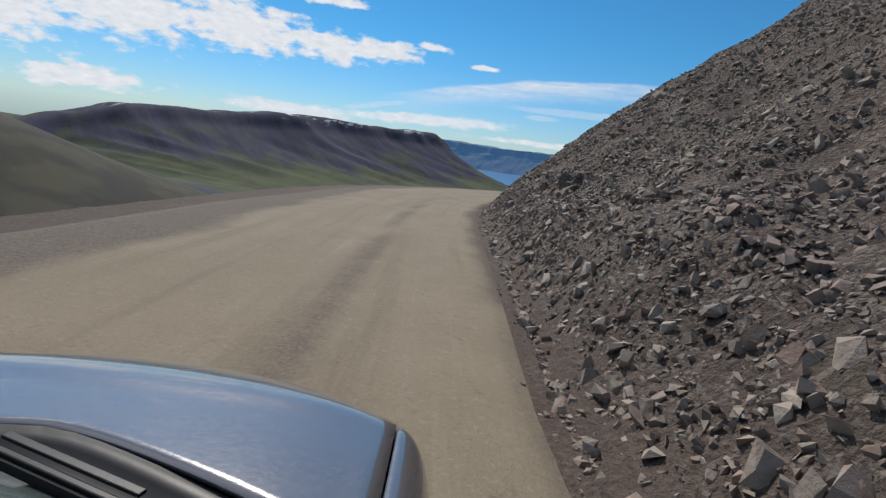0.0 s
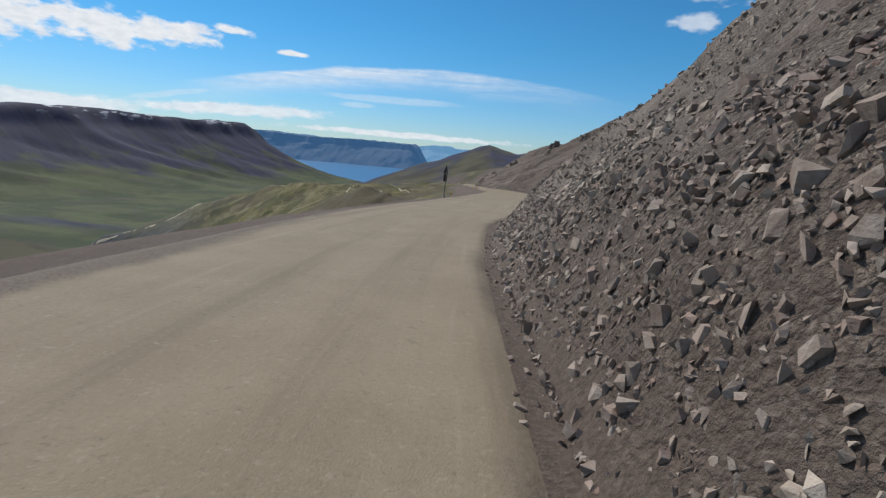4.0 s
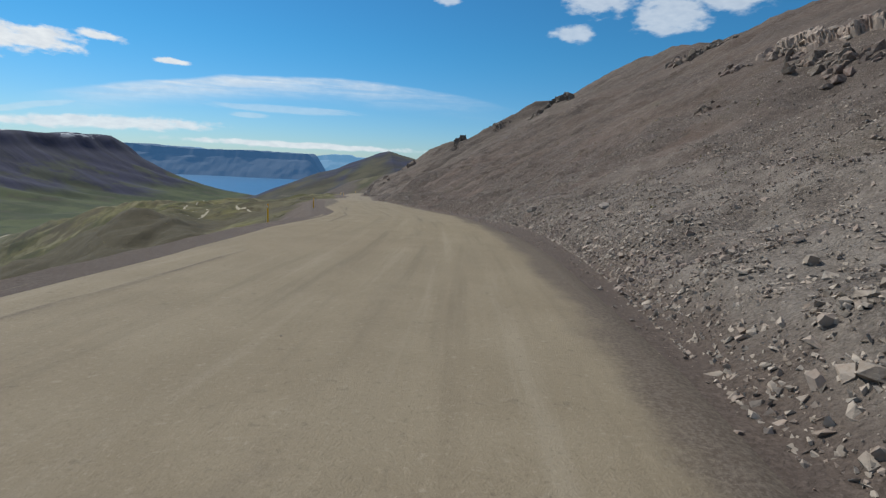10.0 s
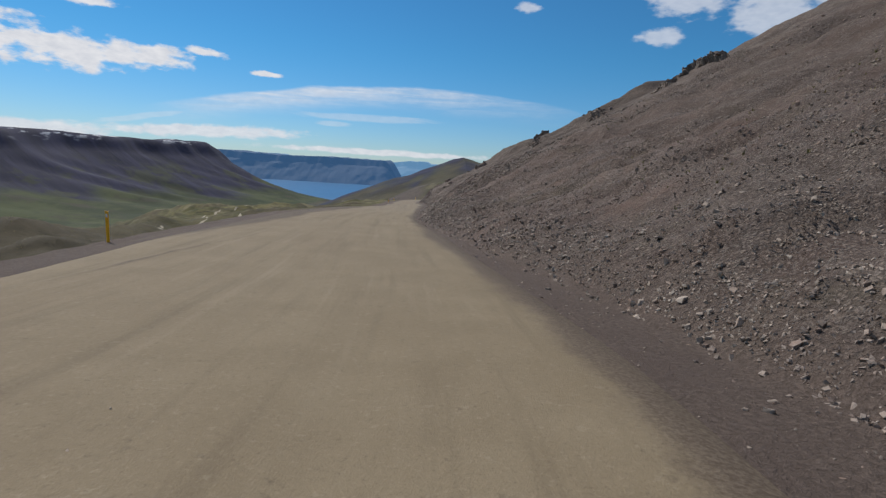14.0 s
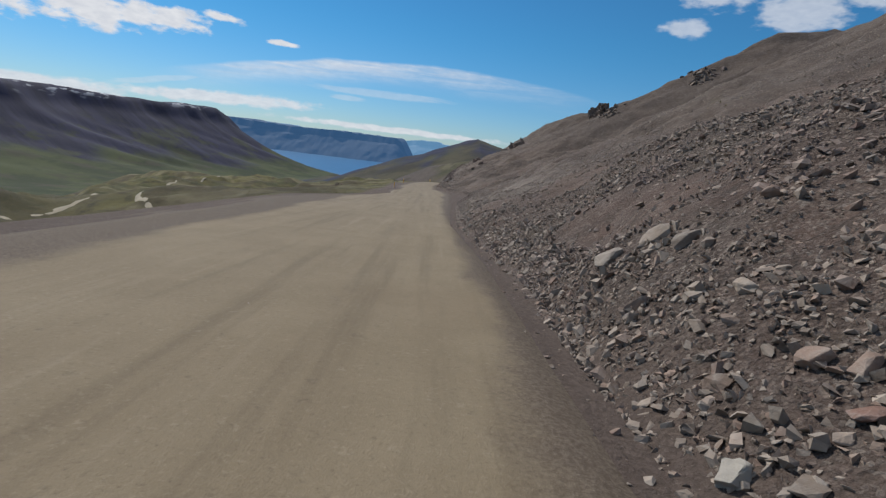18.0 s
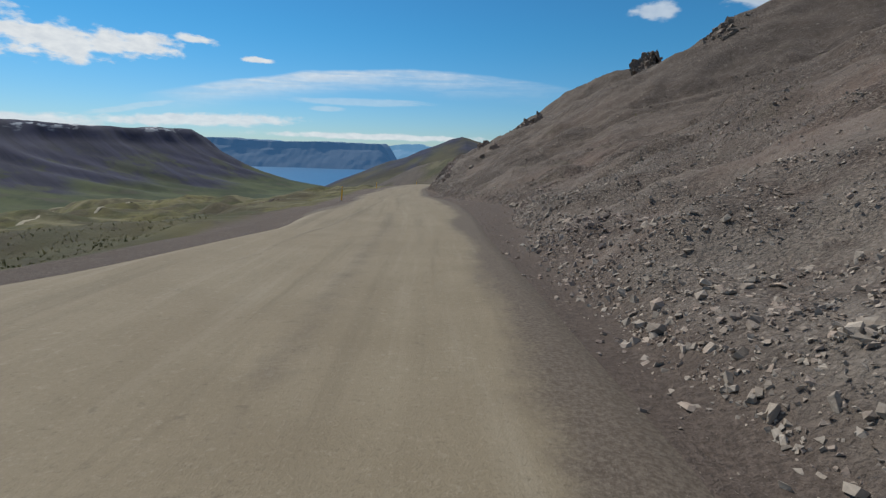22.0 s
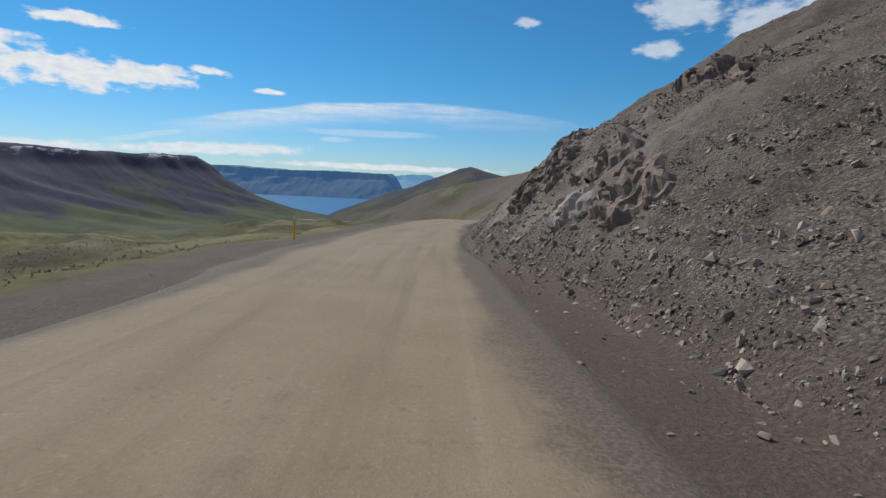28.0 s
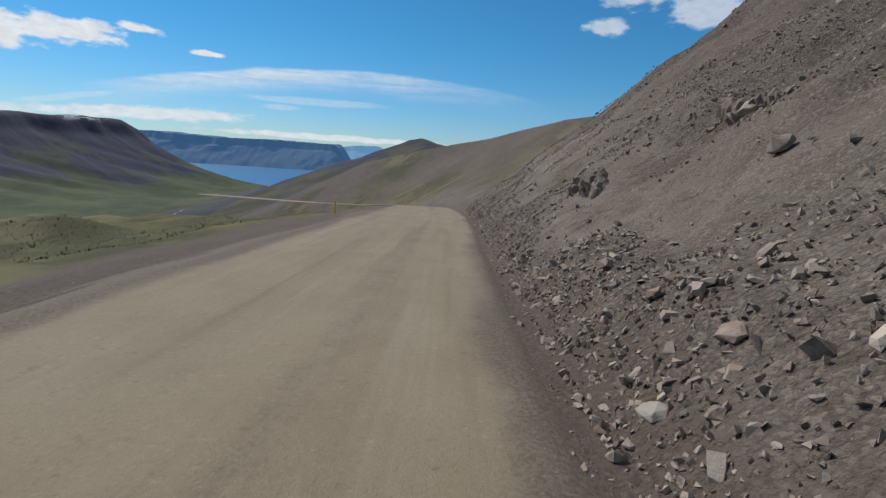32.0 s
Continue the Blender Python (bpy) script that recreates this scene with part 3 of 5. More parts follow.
def far_height(x, y):
    base = -146 - 12 * smooth(600, 1900, y) - 30 * smooth(1900, 2250, y - 0.25 * (x + 400))
    side = 130 * smooth(-380, 260, x) * (1 - smooth(1500, 2300, y)) + 70 * smooth(200, 1200, x)
    z = base + side + 5 * fbm(x * 0.006, y * 0.006, 4)
    # the hill that closes the valley side
    top = table(x, [-460, -160, -300, -118, -210, -84, -135, -52, -75, -33, -13, -6, 30, 12, 52, 19, 70, 15, 88, 9, 130, -2, 168, 6, 400, 40, 900, 70])
    r = np.exp(-((y - 1370) / 300.0) ** 2)
    z = np.maximum(z, z * (1 - r) + (top + 3.0 * fbm(x * 0.014, y * 0.006, 3)) * r)
    # the long mountain across the valley
    cx = table(y, [-600, -1700, 700, -1350, 2000, -930, 2110, -925, 2260, -1040, 2450, -1400, 3000, -2600])
    ctop = table(y, [-600, -120, 600, -110, 700, -80, 780, -45, 870, -10, 1000, 3, 1130, 3, 1290, 22, 1450, 29, 1560, 32, 1700, 27, 1850, 25, 2000, 33, 2120, 30, 2260, 18, 2550, -40])
    across = cx - x + 30 * fbm(y * 0.006, y * 0 + 2, 3)
    u = np.clip((across + 560) / 560, 0, 1)
    m = np.where(u < 0.82, 0.72 * (u / 0.82) ** 1.55, 0.72 + 0.28 * smooth(0.82, 0.97, u))
    m = m * (1 - smooth(2010, 2460, y + 0.25 * (x + 900))) * (1 - 0.5 * 1.75 * smooth(30, 330, across))
    run = y + 0.55 * across
    gul = -16 * np.abs(fbm(run * 0.016, across * 0.0015, 3)) * smooth(0.05, 0.35, u) * (1 - smooth(0.62, 0.85, u))
    crag = 4 * fbm(y * 0.02, y * 0 + 1, 2) * smooth(0.9, 1, u)
    z = np.where(m > 0.001, z * (1 - m) + (ctop + crag) * m + gul * m ** 0.3, z)
    # the spur on the near side of the side valley
    sp = np.exp(-(((x + 760) / 260.0) ** 2 + ((y - 200) / 300.0) ** 2))
    z = np.where(sp > 0.02, np.maximum(z, -146 + 150 * sp), z)
    return z


def height(x, y):
    zn, d, up, left = near_height(x, np.clip(y, -110, 500))
    zf = far_height(x, y)
    w = smooth(90, 300, up) + smooth(160, 420, left)
    w = np.clip(np.maximum(w, smooth(330, 620, y) ), 0, 1)
    w = np.maximum(w, smooth(-60, -400, y)) if np.ndim(w) else w
    return zn * (1 - w) + zf * w


BANDS_Y = [-5, 30, 38, 46, 54, 62, 70, 78, 86, 95, 105, 115, 125, 135, 145, 152, 158, 165, 172, 178, 185, 192, 200, 208, 215, 225, 235, 245, 252, 258, 264, 270, 276, 300]
BANDS = [  # how thickly stones lie at five heights above the slope foot
    (0.4, [1, 1, 1, 1, 1, 1, 1, 1, 1, 1, 0.95, 1, 1, 0.9, 0.8, 0.95, 0.95, 1, 1, 1, 0.95, 0.95, 0.8, 0.6, 0.55, 0.6, 0.8, 0.85, 0.9, 0.75, 0.35, 0.3, 0.85, 0.8]),
    (1.6, [1, 1, 0.85, 0.65, 0.55, 0.4, 0.4, 0.65, 0.8, 0.7, 0.65, 0.8, 0.8, 0.7, 0.7, 0.85, 0.5, 0.55, 0.65, 0.7, 0.7, 0.8, 0.55, 0.35, 0.3, 0.4, 0.55, 0.7, 0.6, 0.25, 0.08, 0.06, 0.42, 0.45]),
    (3.5, [0.95, 0.9, 0.7, 0.55, 0.6, 0.6, 0.6, 0.5, 0.5, 0.55, 0.65, 0.7, 0.65, 0.55, 0.6, 0.8, 0.85, 0.6, 0.5, 0.55, 0.55, 0.7, 0.6, 0.42, 0.38, 0.4, 0.4, 0.6, 0.6, 0.6, 0.25, 0.2, 0.42, 0.45]),
    (7.0, [0.85, 0.8, 0.6, 0.6, 0.65, 0.6, 0.6, 0.5, 0.4, 0.4, 0.6, 0.6, 0.55, 0.5, 0.5, 0.65, 0.7, 0.55, 0.5, 0.55, 0.55, 0.6, 0.5, 0.45, 0.45, 0.45, 0.45, 0.55, 0.6, 0.6, 0.5, 0.5, 0.55, 0.5]),
    (14.0, [0.6, 0.6, 0.5, 0.5, 0.5, 0.5, 0.5, 0.45, 0.35, 0.35, 0.4, 0.4, 0.35, 0.35, 0.4, 0.5, 0.5, 0.45, 0.4, 0.45, 0.45, 0.4, 0.4, 0.42, 0.42, 0.42, 0.4, 0.4, 0.45, 0.45, 0.45, 0.45, 0.45, 0.4])]


def banded(y, up):
    out = np.interp(y, BANDS_Y, BANDS[0][1])
    for (h0, _), (h1, row) in zip(BANDS, BANDS[1:]):
        w = np.clip((up - h0) / (h1 - h0), 0, 1)
        out = out * (1 - w) + np.interp(y, BANDS_Y, row) * w
    return out


def stone_cover(x, y, up):
    """Stones lie in torn patches that run down the slope, with bare soil between."""
    b = banded(y, up)
    p = fbm(y * 0.33 + 0.1 * up, up * 0.2 + 11, 4, 0.62)
    edge = 0.85 - 2.1 * b
    patch_ = smooth(edge - 0.22, edge + 0.22, p)
    return np.clip(patch_ * (0.4 + 0.6 * b) + 0.05, 0, 1)


def stone_size(y):
    """Coarse rubble in some stretches of the slope, fine chippings in others."""
    return table(y, [-5, 1.0, 40, 1.0, 60, 1.1, 78, 1.0, 90, 0.8, 104, 0.78, 116, 0.68, 140, 0.68, 150, 0.95, 166, 0.95, 174, 0.75, 190, 0.65, 240, 0.65, 250, 0.8, 262, 0.75, 275, 0.8])


def dustiness(y):
    """Where the slope lies under pale fine dust."""
    return table(y, [0, 0.1, 36, 0.2, 46, 0.75, 58, 0.9, 66, 0.95, 90, 1.0, 102, 0.75, 112, 0.4, 122, 0.2, 145, 0.15, 165, 0.1, 175, 0.1, 180, 0.7, 188, 0.85, 198, 0.3, 210, 0.15, 225, 0.12, 240, 0.2, 252, 0.6, 256, 0.9, 262, 0.8, 265, 0.45, 268, 0.4, 274, 0.45, 295, 0.4, 330, 0.2])


def axis(parts):
    out = [np.array([parts[0][0]])]
    for a, b, step in parts:
        n = max(1, int(round((b - a) / step)))
        out.append(np.linspace(a, b, n + 1)[1:])
    return np.concatenate(out)


def link_mesh(name, v, f, mat, parent=None, attrs=None, smooth_shade=False):
    """A mesh object from arrays of points and of triangles or quads."""
    me = bpy.data.meshes.new(name)
    n = f.shape[1]
    me.vertices.add(len(v)), me.loops.add(f.size), me.polygons.add(len(f))
    me.vertices.foreach_set("co", np.asarray(v, np.float32).ravel())
    me.loops.foreach_set("vertex_index", np.asarray(f, np.int32).ravel())
    me.polygons.foreach_set("loop_start", np.arange(0, f.size, n, dtype=np.int32))
    me.polygons.foreach_set("loop_total", np.full(len(f), n, np.int32))
    me.polygons.foreach_set("use_smooth", np.full(len(f), smooth_shade))
    me.update(calc_edges=True)
    for k, a in (attrs or {}).items():
        me.attributes.new(k, "FLOAT", "POINT").data.foreach_set("value", np.asarray(a, np.float32).ravel())
    if mat:
        me.materials.append(mat)
    ob = new(name, me)
    ob.parent = parent
    return ob


def grid_faces(nx, ny):
    i = np.arange(nx * ny).reshape(ny, nx)
    return np.stack([i[:-1, :-1], i[:-1, 1:], i[1:, 1:], i[1:, :-1]], -1).reshape(-1, 4)


xs = axis([(-3200, -1500, 60), (-1500, -400, 22), (-400, -120, 9), (-120, -30, 2.0), (-30, -14, 0.5), (-14, 14, 0.28), (14, 30, 0.5), (30, 70, 1.2), (70, 300, 8), (300, 2500, 60)])
ys = axis([(-900, -60, 30), (-60, -6, 3), (-6, 300, 0.5), (300, 460, 1.8), (460, 900, 8), (900, 2600, 18), (2600, 4900, 36)])
X, Y = np.meshgrid(xs, ys)
Z = height(X, Y)
zn, D, UP, LEFT = near_height(X, np.clip(Y, -110, 500))
near = 1 - smooth(300, 420, Y)
patch = fbm(X * 0.06, Y * 0.06, 4)
verge = table(Y, [-60, 30, 40, 26, 70, 9, 90, 3.5, 130, 2.0, 165, 1.2, 200, 0.8, 230, 0.7, 260, 0.6, 400, 0.8])
grass = smooth(0, 1.2, LEFT - verge - 0.8 * patch) * np.where(Y < 60, smooth(-0.1, 0.5, patch + smooth(20, 70, LEFT)), 1)
far_w = np.clip(np.maximum(smooth(90, 300, UP) + smooth(120, 300, LEFT), smooth(330, 600, Y)), 0, 1)
gy, gx = np.gradient(Z, ys, xs)
slope = np.hypot(gx, gy)
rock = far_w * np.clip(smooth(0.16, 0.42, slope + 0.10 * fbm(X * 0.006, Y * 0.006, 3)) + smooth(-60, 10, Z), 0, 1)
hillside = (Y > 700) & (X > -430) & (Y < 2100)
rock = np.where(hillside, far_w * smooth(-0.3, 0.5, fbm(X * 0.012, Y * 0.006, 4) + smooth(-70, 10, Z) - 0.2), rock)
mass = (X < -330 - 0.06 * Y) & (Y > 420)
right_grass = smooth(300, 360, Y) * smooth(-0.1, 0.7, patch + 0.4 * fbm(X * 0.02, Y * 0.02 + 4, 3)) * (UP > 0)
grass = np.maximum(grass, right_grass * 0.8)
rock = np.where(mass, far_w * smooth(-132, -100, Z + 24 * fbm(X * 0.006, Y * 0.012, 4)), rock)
olive = np.clip(((X < -330) & (Y < 520)) * 1.0 + (0.55 + 0.45 * smooth(-0.3, 0.4, fbm(X * 0.004, Y * 0.004, 3))) * (X > -430) * (Y > 600), 0, 1)
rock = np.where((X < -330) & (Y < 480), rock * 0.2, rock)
olive = np.where(far_w > 0.5, olive, table(Y, [60, 1, 105, 1, 160, 0.95, 190, 0.6, 230, 0.4, 262, 0.2, 300, 0.15, 340, 0.3]) * smooth(-0.8, 0.3, patch + 0.4))
grass = np.clip(grass + far_w, 0, 1)
ridge = (Y > 500) & (X < -700) & (Y < 2300)
snow = far_w * ridge * smooth(-6, 14, Z - table(Y, [600, -60, 870, -14, 1000, -4, 1290, 12, 2000, 22]))
gravel = near * np.clip(1 - smooth(0.0, 0.9, UP), 0, 1) * (1 - smooth(4, 9, LEFT))
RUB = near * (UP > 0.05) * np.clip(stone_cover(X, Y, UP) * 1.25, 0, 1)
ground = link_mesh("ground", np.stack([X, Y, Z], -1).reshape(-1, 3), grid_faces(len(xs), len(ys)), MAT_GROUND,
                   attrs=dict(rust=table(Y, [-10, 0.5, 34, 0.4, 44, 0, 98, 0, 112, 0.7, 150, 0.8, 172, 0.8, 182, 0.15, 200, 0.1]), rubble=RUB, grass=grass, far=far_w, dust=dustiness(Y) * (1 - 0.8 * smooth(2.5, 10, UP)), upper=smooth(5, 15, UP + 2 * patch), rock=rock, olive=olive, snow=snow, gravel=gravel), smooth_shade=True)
tagged(ground, "stony brown hillside, mossy bench and green valley floor", "terrain", kind="structure")

# ---- the road ----
ry = axis([(-60, -6, 1.5), (-6, 300, 0.6), (300, 415, 1.0)])
rd = np.linspace(0, 1, 100)
RD, RY = np.meshgrid(rd, ry)
slope_x = np.gradient(lane_x(ry), ry)
nrm = np.hypot(1, slope_x)
ux, uy = (1 / nrm)[:, None], (-slope_x / nrm)[:, None]
pale_l = table(ry, [-60, -3.9, 12, -3.6, 23, -4.0, 45, -4.4, 60, -5.0, 76, -5.5, 93, -6.6, 105, -7.0, 130, -7.1, 140, -5.4, 152, -4.8, 160, -5.3, 175, -5.9, 188, -6.1, 198, -4.5, 204, -4.0, 209, -3.3, 216, -2.9, 225, -3.3, 235, -4.2, 248, -3.6, 262, -3.5, 270, -3.5, 278, -4.0, 300, -4.2])[:, None]
pale_r = table(ry, [-60, 0.9, 30, 0.85, 50, 0.75, 62, 1.0, 75, 1.2, 88, 1.55, 97, 1.9, 112, 1.6, 122, 2.1, 140, 1.5, 153, 1.15, 172, 1.3, 190, 1.1, 200, 1.1, 206, 1.6, 214, 2.0, 225, 1.5, 232, 1.15, 246, 0.95, 266, 0.75, 276, 0.6, 300, 0.8])[:, None]
edge_l = -shoulder(ry) + 0.9 + 0.15 * fbm(ry * 0.12, ry * 0 + 2, 3)
edge_r = np.maximum(np.minimum(pale_r[:, 0] + 1.2, foot(ry) - 0.1), 0.9)
DD = edge_l[:, None] * (1 - RD) + edge_r[:, None] * RD
RX, RYY = lane_x(ry)[:, None] + DD * ux, ry[:, None] + DD * uy
edge = smooth(0, 0.12, RD) * (1 - smooth(0.93, 1.0, RD))
ruts = -0.018 * (np.exp(-((DD + 0.2) / 0.35) ** 2) + np.exp(-((DD + 1.8) / 0.4) ** 2))
wind = table(ry, [-60, -3, 60, -4.2, 90, -4.8, 115, -5.4, 123, -5.6, 133, -4.6, 160, -4.2, 198, -3.1, 208, -2.2, 216, -1.7, 226, -2.4, 236, -2.8, 247, -3.1, 300, -3.2])[:, None] + 0.2 * fbm(ry * 0.11, ry * 0 + 4, 3)[:, None]
gate = (table(ry, [78, 0, 90, 0.8, 128, 0.9, 140, 0.12, 190, 0.12, 197, 0.5, 218, 0.5, 230, 0.4, 252, 0.35, 262, 0.2, 300, 0.2]) * smooth(-0.6, 0.1, fbm(ry * 0.08, ry * 0 + 6, 3)))[:, None]
ridge_w = np.exp(-((DD - wind - 0.06 * fbm(RX * 1.5, RYY * 0.9, 3)) / 0.075) ** 2) * gate
RZ = lane_z(RYY) + 0.005 + 0.055 * edge + ruts * edge + 0.0015 * fbm(RX * 1.6, RYY * 0.8, 4) * edge + 0.028 * ridge_w - 0.07 * (1 - edge)
torn = 0.22 * fbm(RX * 0.9, RYY * 0.35, 4)
middle = (0.4 + 0.2 * (1 - smooth(30, 60, RYY))) * np.exp(-((DD + 0.95 + 0.2 * torn) / 0.3) ** 2) * smooth(-0.2, 0.5, fbm(RX * 0.4, RYY * 0.06 + 3, 3))
dirt = np.clip(ridge_w * 1.0 + middle + 1 - smooth(-0.7, 0.35, DD - pale_l + torn) + smooth(-0.45, 0.6, DD - pale_r + torn), 0, 1)
road = link_mesh("road", np.stack([RX, RYY, RZ], -1).reshape(-1, 3), grid_faces(len(rd), len(ry)), MAT_ROAD, attrs=dict(lane=dirt, off=DD, ochre=table(RYY, [-60, 0.2, 60, 0.1, 85, 0.3, 105, 0.9, 165, 0.7, 190, 0.35, 300, 0.3])), smooth_shade=True)
tagged(road, "pale packed gravel road with wheel ruts and loose grit", "road", kind="structure")

# ---- the fjord ----
water = link_mesh("water", np.array([(-3200, 1700, -163), (2400, 1700, -163), (2400, 4800, -163), (-3200, 4800, -163)], float), np.array([[0, 1, 2, 3]]), MAT_WATER)
tagged(water, "deep blue fjord water below far plateau mountains", "water", kind="structure")


# ---- stones ----
def stone_shape(seed, flat, n=8):
    """An angular broken stone, about one metre long, as points and triangles."""
    r = np.random.default_rng(seed)
    if n in (6, 8) and seed % 5 < 3:
        # a broken block: the corners of a box or wedge, pushed about
        ring = [(-1, -1), (1, -1), (1, 1), (-1, 1)] if n == 8 else [(-1, -0.8), (1, -0.6), (0.1, 1)]
        pts = np.array([(a, b, c) for c in (-1, 1) for a, b in ring], float) * r.uniform(0.3, 1.0, (n, 3))
        pts[:, :2] *= np.where(pts[:, 2:] > 0, 0.85, 1.0)
        pts *= np.array([0.5, 0.5 * r.uniform(0.5, 0.9), 0.42 * flat])
    else:
        pts = r.normal(size=(n, 3))
        pts /= np.linalg.norm(pts, axis=1)[:, None]
        pts *= r.uniform(0.8, 1.0, (n, 1)) * np.array([0.5, 0.5 * r.uniform(0.6, 0.95), 0.5 * flat])
        pts[:, 2] = np.clip(pts[:, 2], -0.38 * flat, 0.36 * flat)
    bm = bmesh.new()
    for q in pts:
        bm.verts.new(q)
    got = bmesh.ops.convex_hull(bm, input=bm.verts)
    bmesh.ops.delete(bm, geom=[e for e in got["geom_interior"] if isinstance(e, bmesh.types.BMVert)], context="VERTS")
    bmesh.ops.triangulate(bm, faces=bm.faces)
    bm.verts.index_update()
    v = np.array([q.co[:] for q in bm.verts])
    f = np.array([[q.index for q in face.verts] for face in bm.faces])
    bm.free()
    return v, f


CHIPS = [stone_shape(700 + k, fl, 5 + k % 2) for k, fl in enumerate([0.45, 0.55, 0.65, 0.75, 0.5, 0.6, 0.7, 0.8, 0.48, 0.58])]
SHAPES = [stone_shape(k, fl) for k, fl in enumerate([0.3, 0.35, 0.42, 0.5, 0.55, 0.62, 0.7, 0.36, 0.45, 0.32, 0.5, 0.4, 0.28, 0.48])]


def turns(a, b, c):
    ca, sa, cb, sb, cc, sc = np.cos(a), np.sin(a), np.cos(b), np.sin(b), np.cos(c), np.sin(c)
    o, z = np.ones_like(a), np.zeros_like(a)
    rz = np.stack([np.stack([cc, -sc, z], -1), np.stack([sc, cc, z], -1), np.stack([z, z, o], -1)], -2)
    rx = np.stack([np.stack([o, z, z], -1), np.stack([z, ca, -sa], -1), np.stack([z, sa, ca], -1)], -2)
    ry_ = np.stack([np.stack([cb, z, sb], -1), np.stack([z, o, z], -1), np.stack([-sb, z, cb], -1)], -2)
    return rz @ ry_ @ rx


def rubble(name, x, y, size, mat, sink=0.36, tumble=0.25, parent=None, shapes=None):
    """Many stones joined into one mesh, each resting on the ground at x, y."""
    n = len(x)
    e = 0.3
    z = height(x, y)
    sx, sy = (height(x + e, y) - z) / e, (height(x, y + e) - z) / e
    R = turns(np.arctan(sy) + rng.normal(0, tumble, n), -np.arctan(sx) + rng.normal(0, tumble, n), rng.uniform(0, 6.28, n))
    shapes = shapes or SHAPES
    kind = rng.integers(0, len(shapes), n)
    vs, fs, base = [], [], 0
    for k, (sv, sf) in enumerate(shapes):
        i = np.where(kind == k)[0]
        if not len(i):
            continue
        v = np.einsum("nij,vj->nvi", R[i], sv) * size[i, None, None]
        v[:, :, 0] += x[i, None]
        v[:, :, 1] += y[i, None]
        v[:, :, 2] += (z[i] + size[i] * 0.25 * (1 - 2 * sink))[:, None]
        vs.append(v.reshape(-1, 3))
        fs.append((sf[None] + (np.arange(len(i)) * len(sv))[:, None, None]).reshape(-1, 3) + base)
        base += len(i) * len(sv)
    ob = link_mesh(name, np.concatenate(vs), np.concatenate(fs), mat, parent)
    return ob


def scatter(n, y0, y1, reach, power, size_lo, size_hi, size_pow, density):
    """Random places on the hillside, from the foot upwards, thinned by a density from 0 to 1."""
    y = rng.uniform(y0, y1, n)
    up = reach * rng.uniform(0, 1, n) ** power
    x = lane_x(y) + foot(y) + up - 0.08
    keep = rng.uniform(0, 1, n) < density(x, y, up)
    s = size_lo * (size_hi / size_lo) ** (rng.uniform(0, 1, n) ** size_pow)
    return x[keep], y[keep], (s * stone_size(y))[keep]


for k, (y0, y1) in enumerate([(-4, 40), (40, 92), (92, 125), (125, 176), (176, 206), (206, 250), (250, 310)]):
    w = (y1 - y0) / 50.0
    fine_ = 1.0 / np.mean(stone_size(np.linspace(y0, y1, 9)))
    a = scatter(int(41000 * w * fine_), y0, y1, 10, 1.6, 0.045, 0.16, 1.1, stone_cover)
    b = scatter(int(15000 * w), y0, y1, 30, 1.6, 0.09, 0.32, 2.2, stone_cover)
    c = scatter(int(15000 * w), y0, y1, 30, 0.9, 0.07, 0.22, 1.3, lambda x, y, up: 0.9 * stone_cover(x, y, up) ** 1.3)
    a = [np.r_[q, r_] for q, r_ in zip(a, c)]
    if k in (0, 3):
        lo, hi = ((-4, 36), (149, 166))[k > 0]
        c = scatter(330 * (hi - lo), lo, hi, 15, 1.0, 0.09, 0.27, 1.8, stone_cover)
        b = [np.r_[q, r_] for q, r_ in zip(b, c)]
        c = scatter(800 * (hi - lo), lo, hi, 14, 1.1, 0.045, 0.13, 1.1, stone_cover)
        a = [np.r_[q, r_] for q, r_ in zip(a, c)]
    look_of = MAT_DUSTY if k in (1, 2, 4) else MAT_STONE
    ob = rubble("scree", *a, look_of, shapes=CHIPS)
    tagged(ob, "fine angular grey-brown basalt chippings on the slope", "scree", "scree on the hillside", kind="stuff")
    ob = rubble("scree", *b, look_of)
    tagged(ob, "loose angular grey-brown basalt rubble on the slope", "scree", "scree on the hillside", kind="stuff")

# rocks piled along the foot of the slope
n = 13000
gy_ = rng.uniform(-3, 300, n)
up_ = 1.7 * rng.uniform(0, 1, n) ** 1.3
gx_ = lane_x(gy_) + foot(gy_) + up_
heap = table(gy_, [-3, 0.6, 40, 0.7, 50, 0.95, 84, 1.0, 92, 0.8, 125, 0.8, 140, 0.5, 172, 0.7, 188, 0.8, 208, 0.9, 216, 0.35, 238, 0.4, 250, 0.7, 260, 0.5, 265, 0.22, 272, 0.25, 280, 0.6, 300, 0.5])
ok = rng.uniform(0, 1, n) < heap * smooth(-0.7, 0.3, fbm(gx_ * 0.3, gy_ * 0.18, 3))
heap = rubble("rock_pile", gx_[ok], gy_[ok], 0.08 * 3.1 ** rng.uniform(0, 1, ok.sum()) ** 1.9, MAT_DUSTY, sink=0.25, tumble=0.4)
tagged(heap, "pale broken basalt rocks piled along the slope foot", "rocks", kind="stuff")

# grit on the verges
n = 9000
gy_ = rng.uniform(-3, 300, n)
gd = np.where(rng.uniform(0, 1, n) < 0.6, foot(gy_) - (foot(gy_) - 0.75) * rng.uniform(0, 1, n) ** 1.5, -3.4 - rng.uniform(0, 1, n) * (shoulder(gy_) - 2.6))
grit = rubble("grit", lane_x(gy_) + gd, gy_, 0.018 * 3.2 ** rng.uniform(0, 1, n) ** 2, MAT_STONE, shapes=CHIPS)
tagged(grit, "small loose stones scattered over the gravel verges", "gravel", kind="stuff")


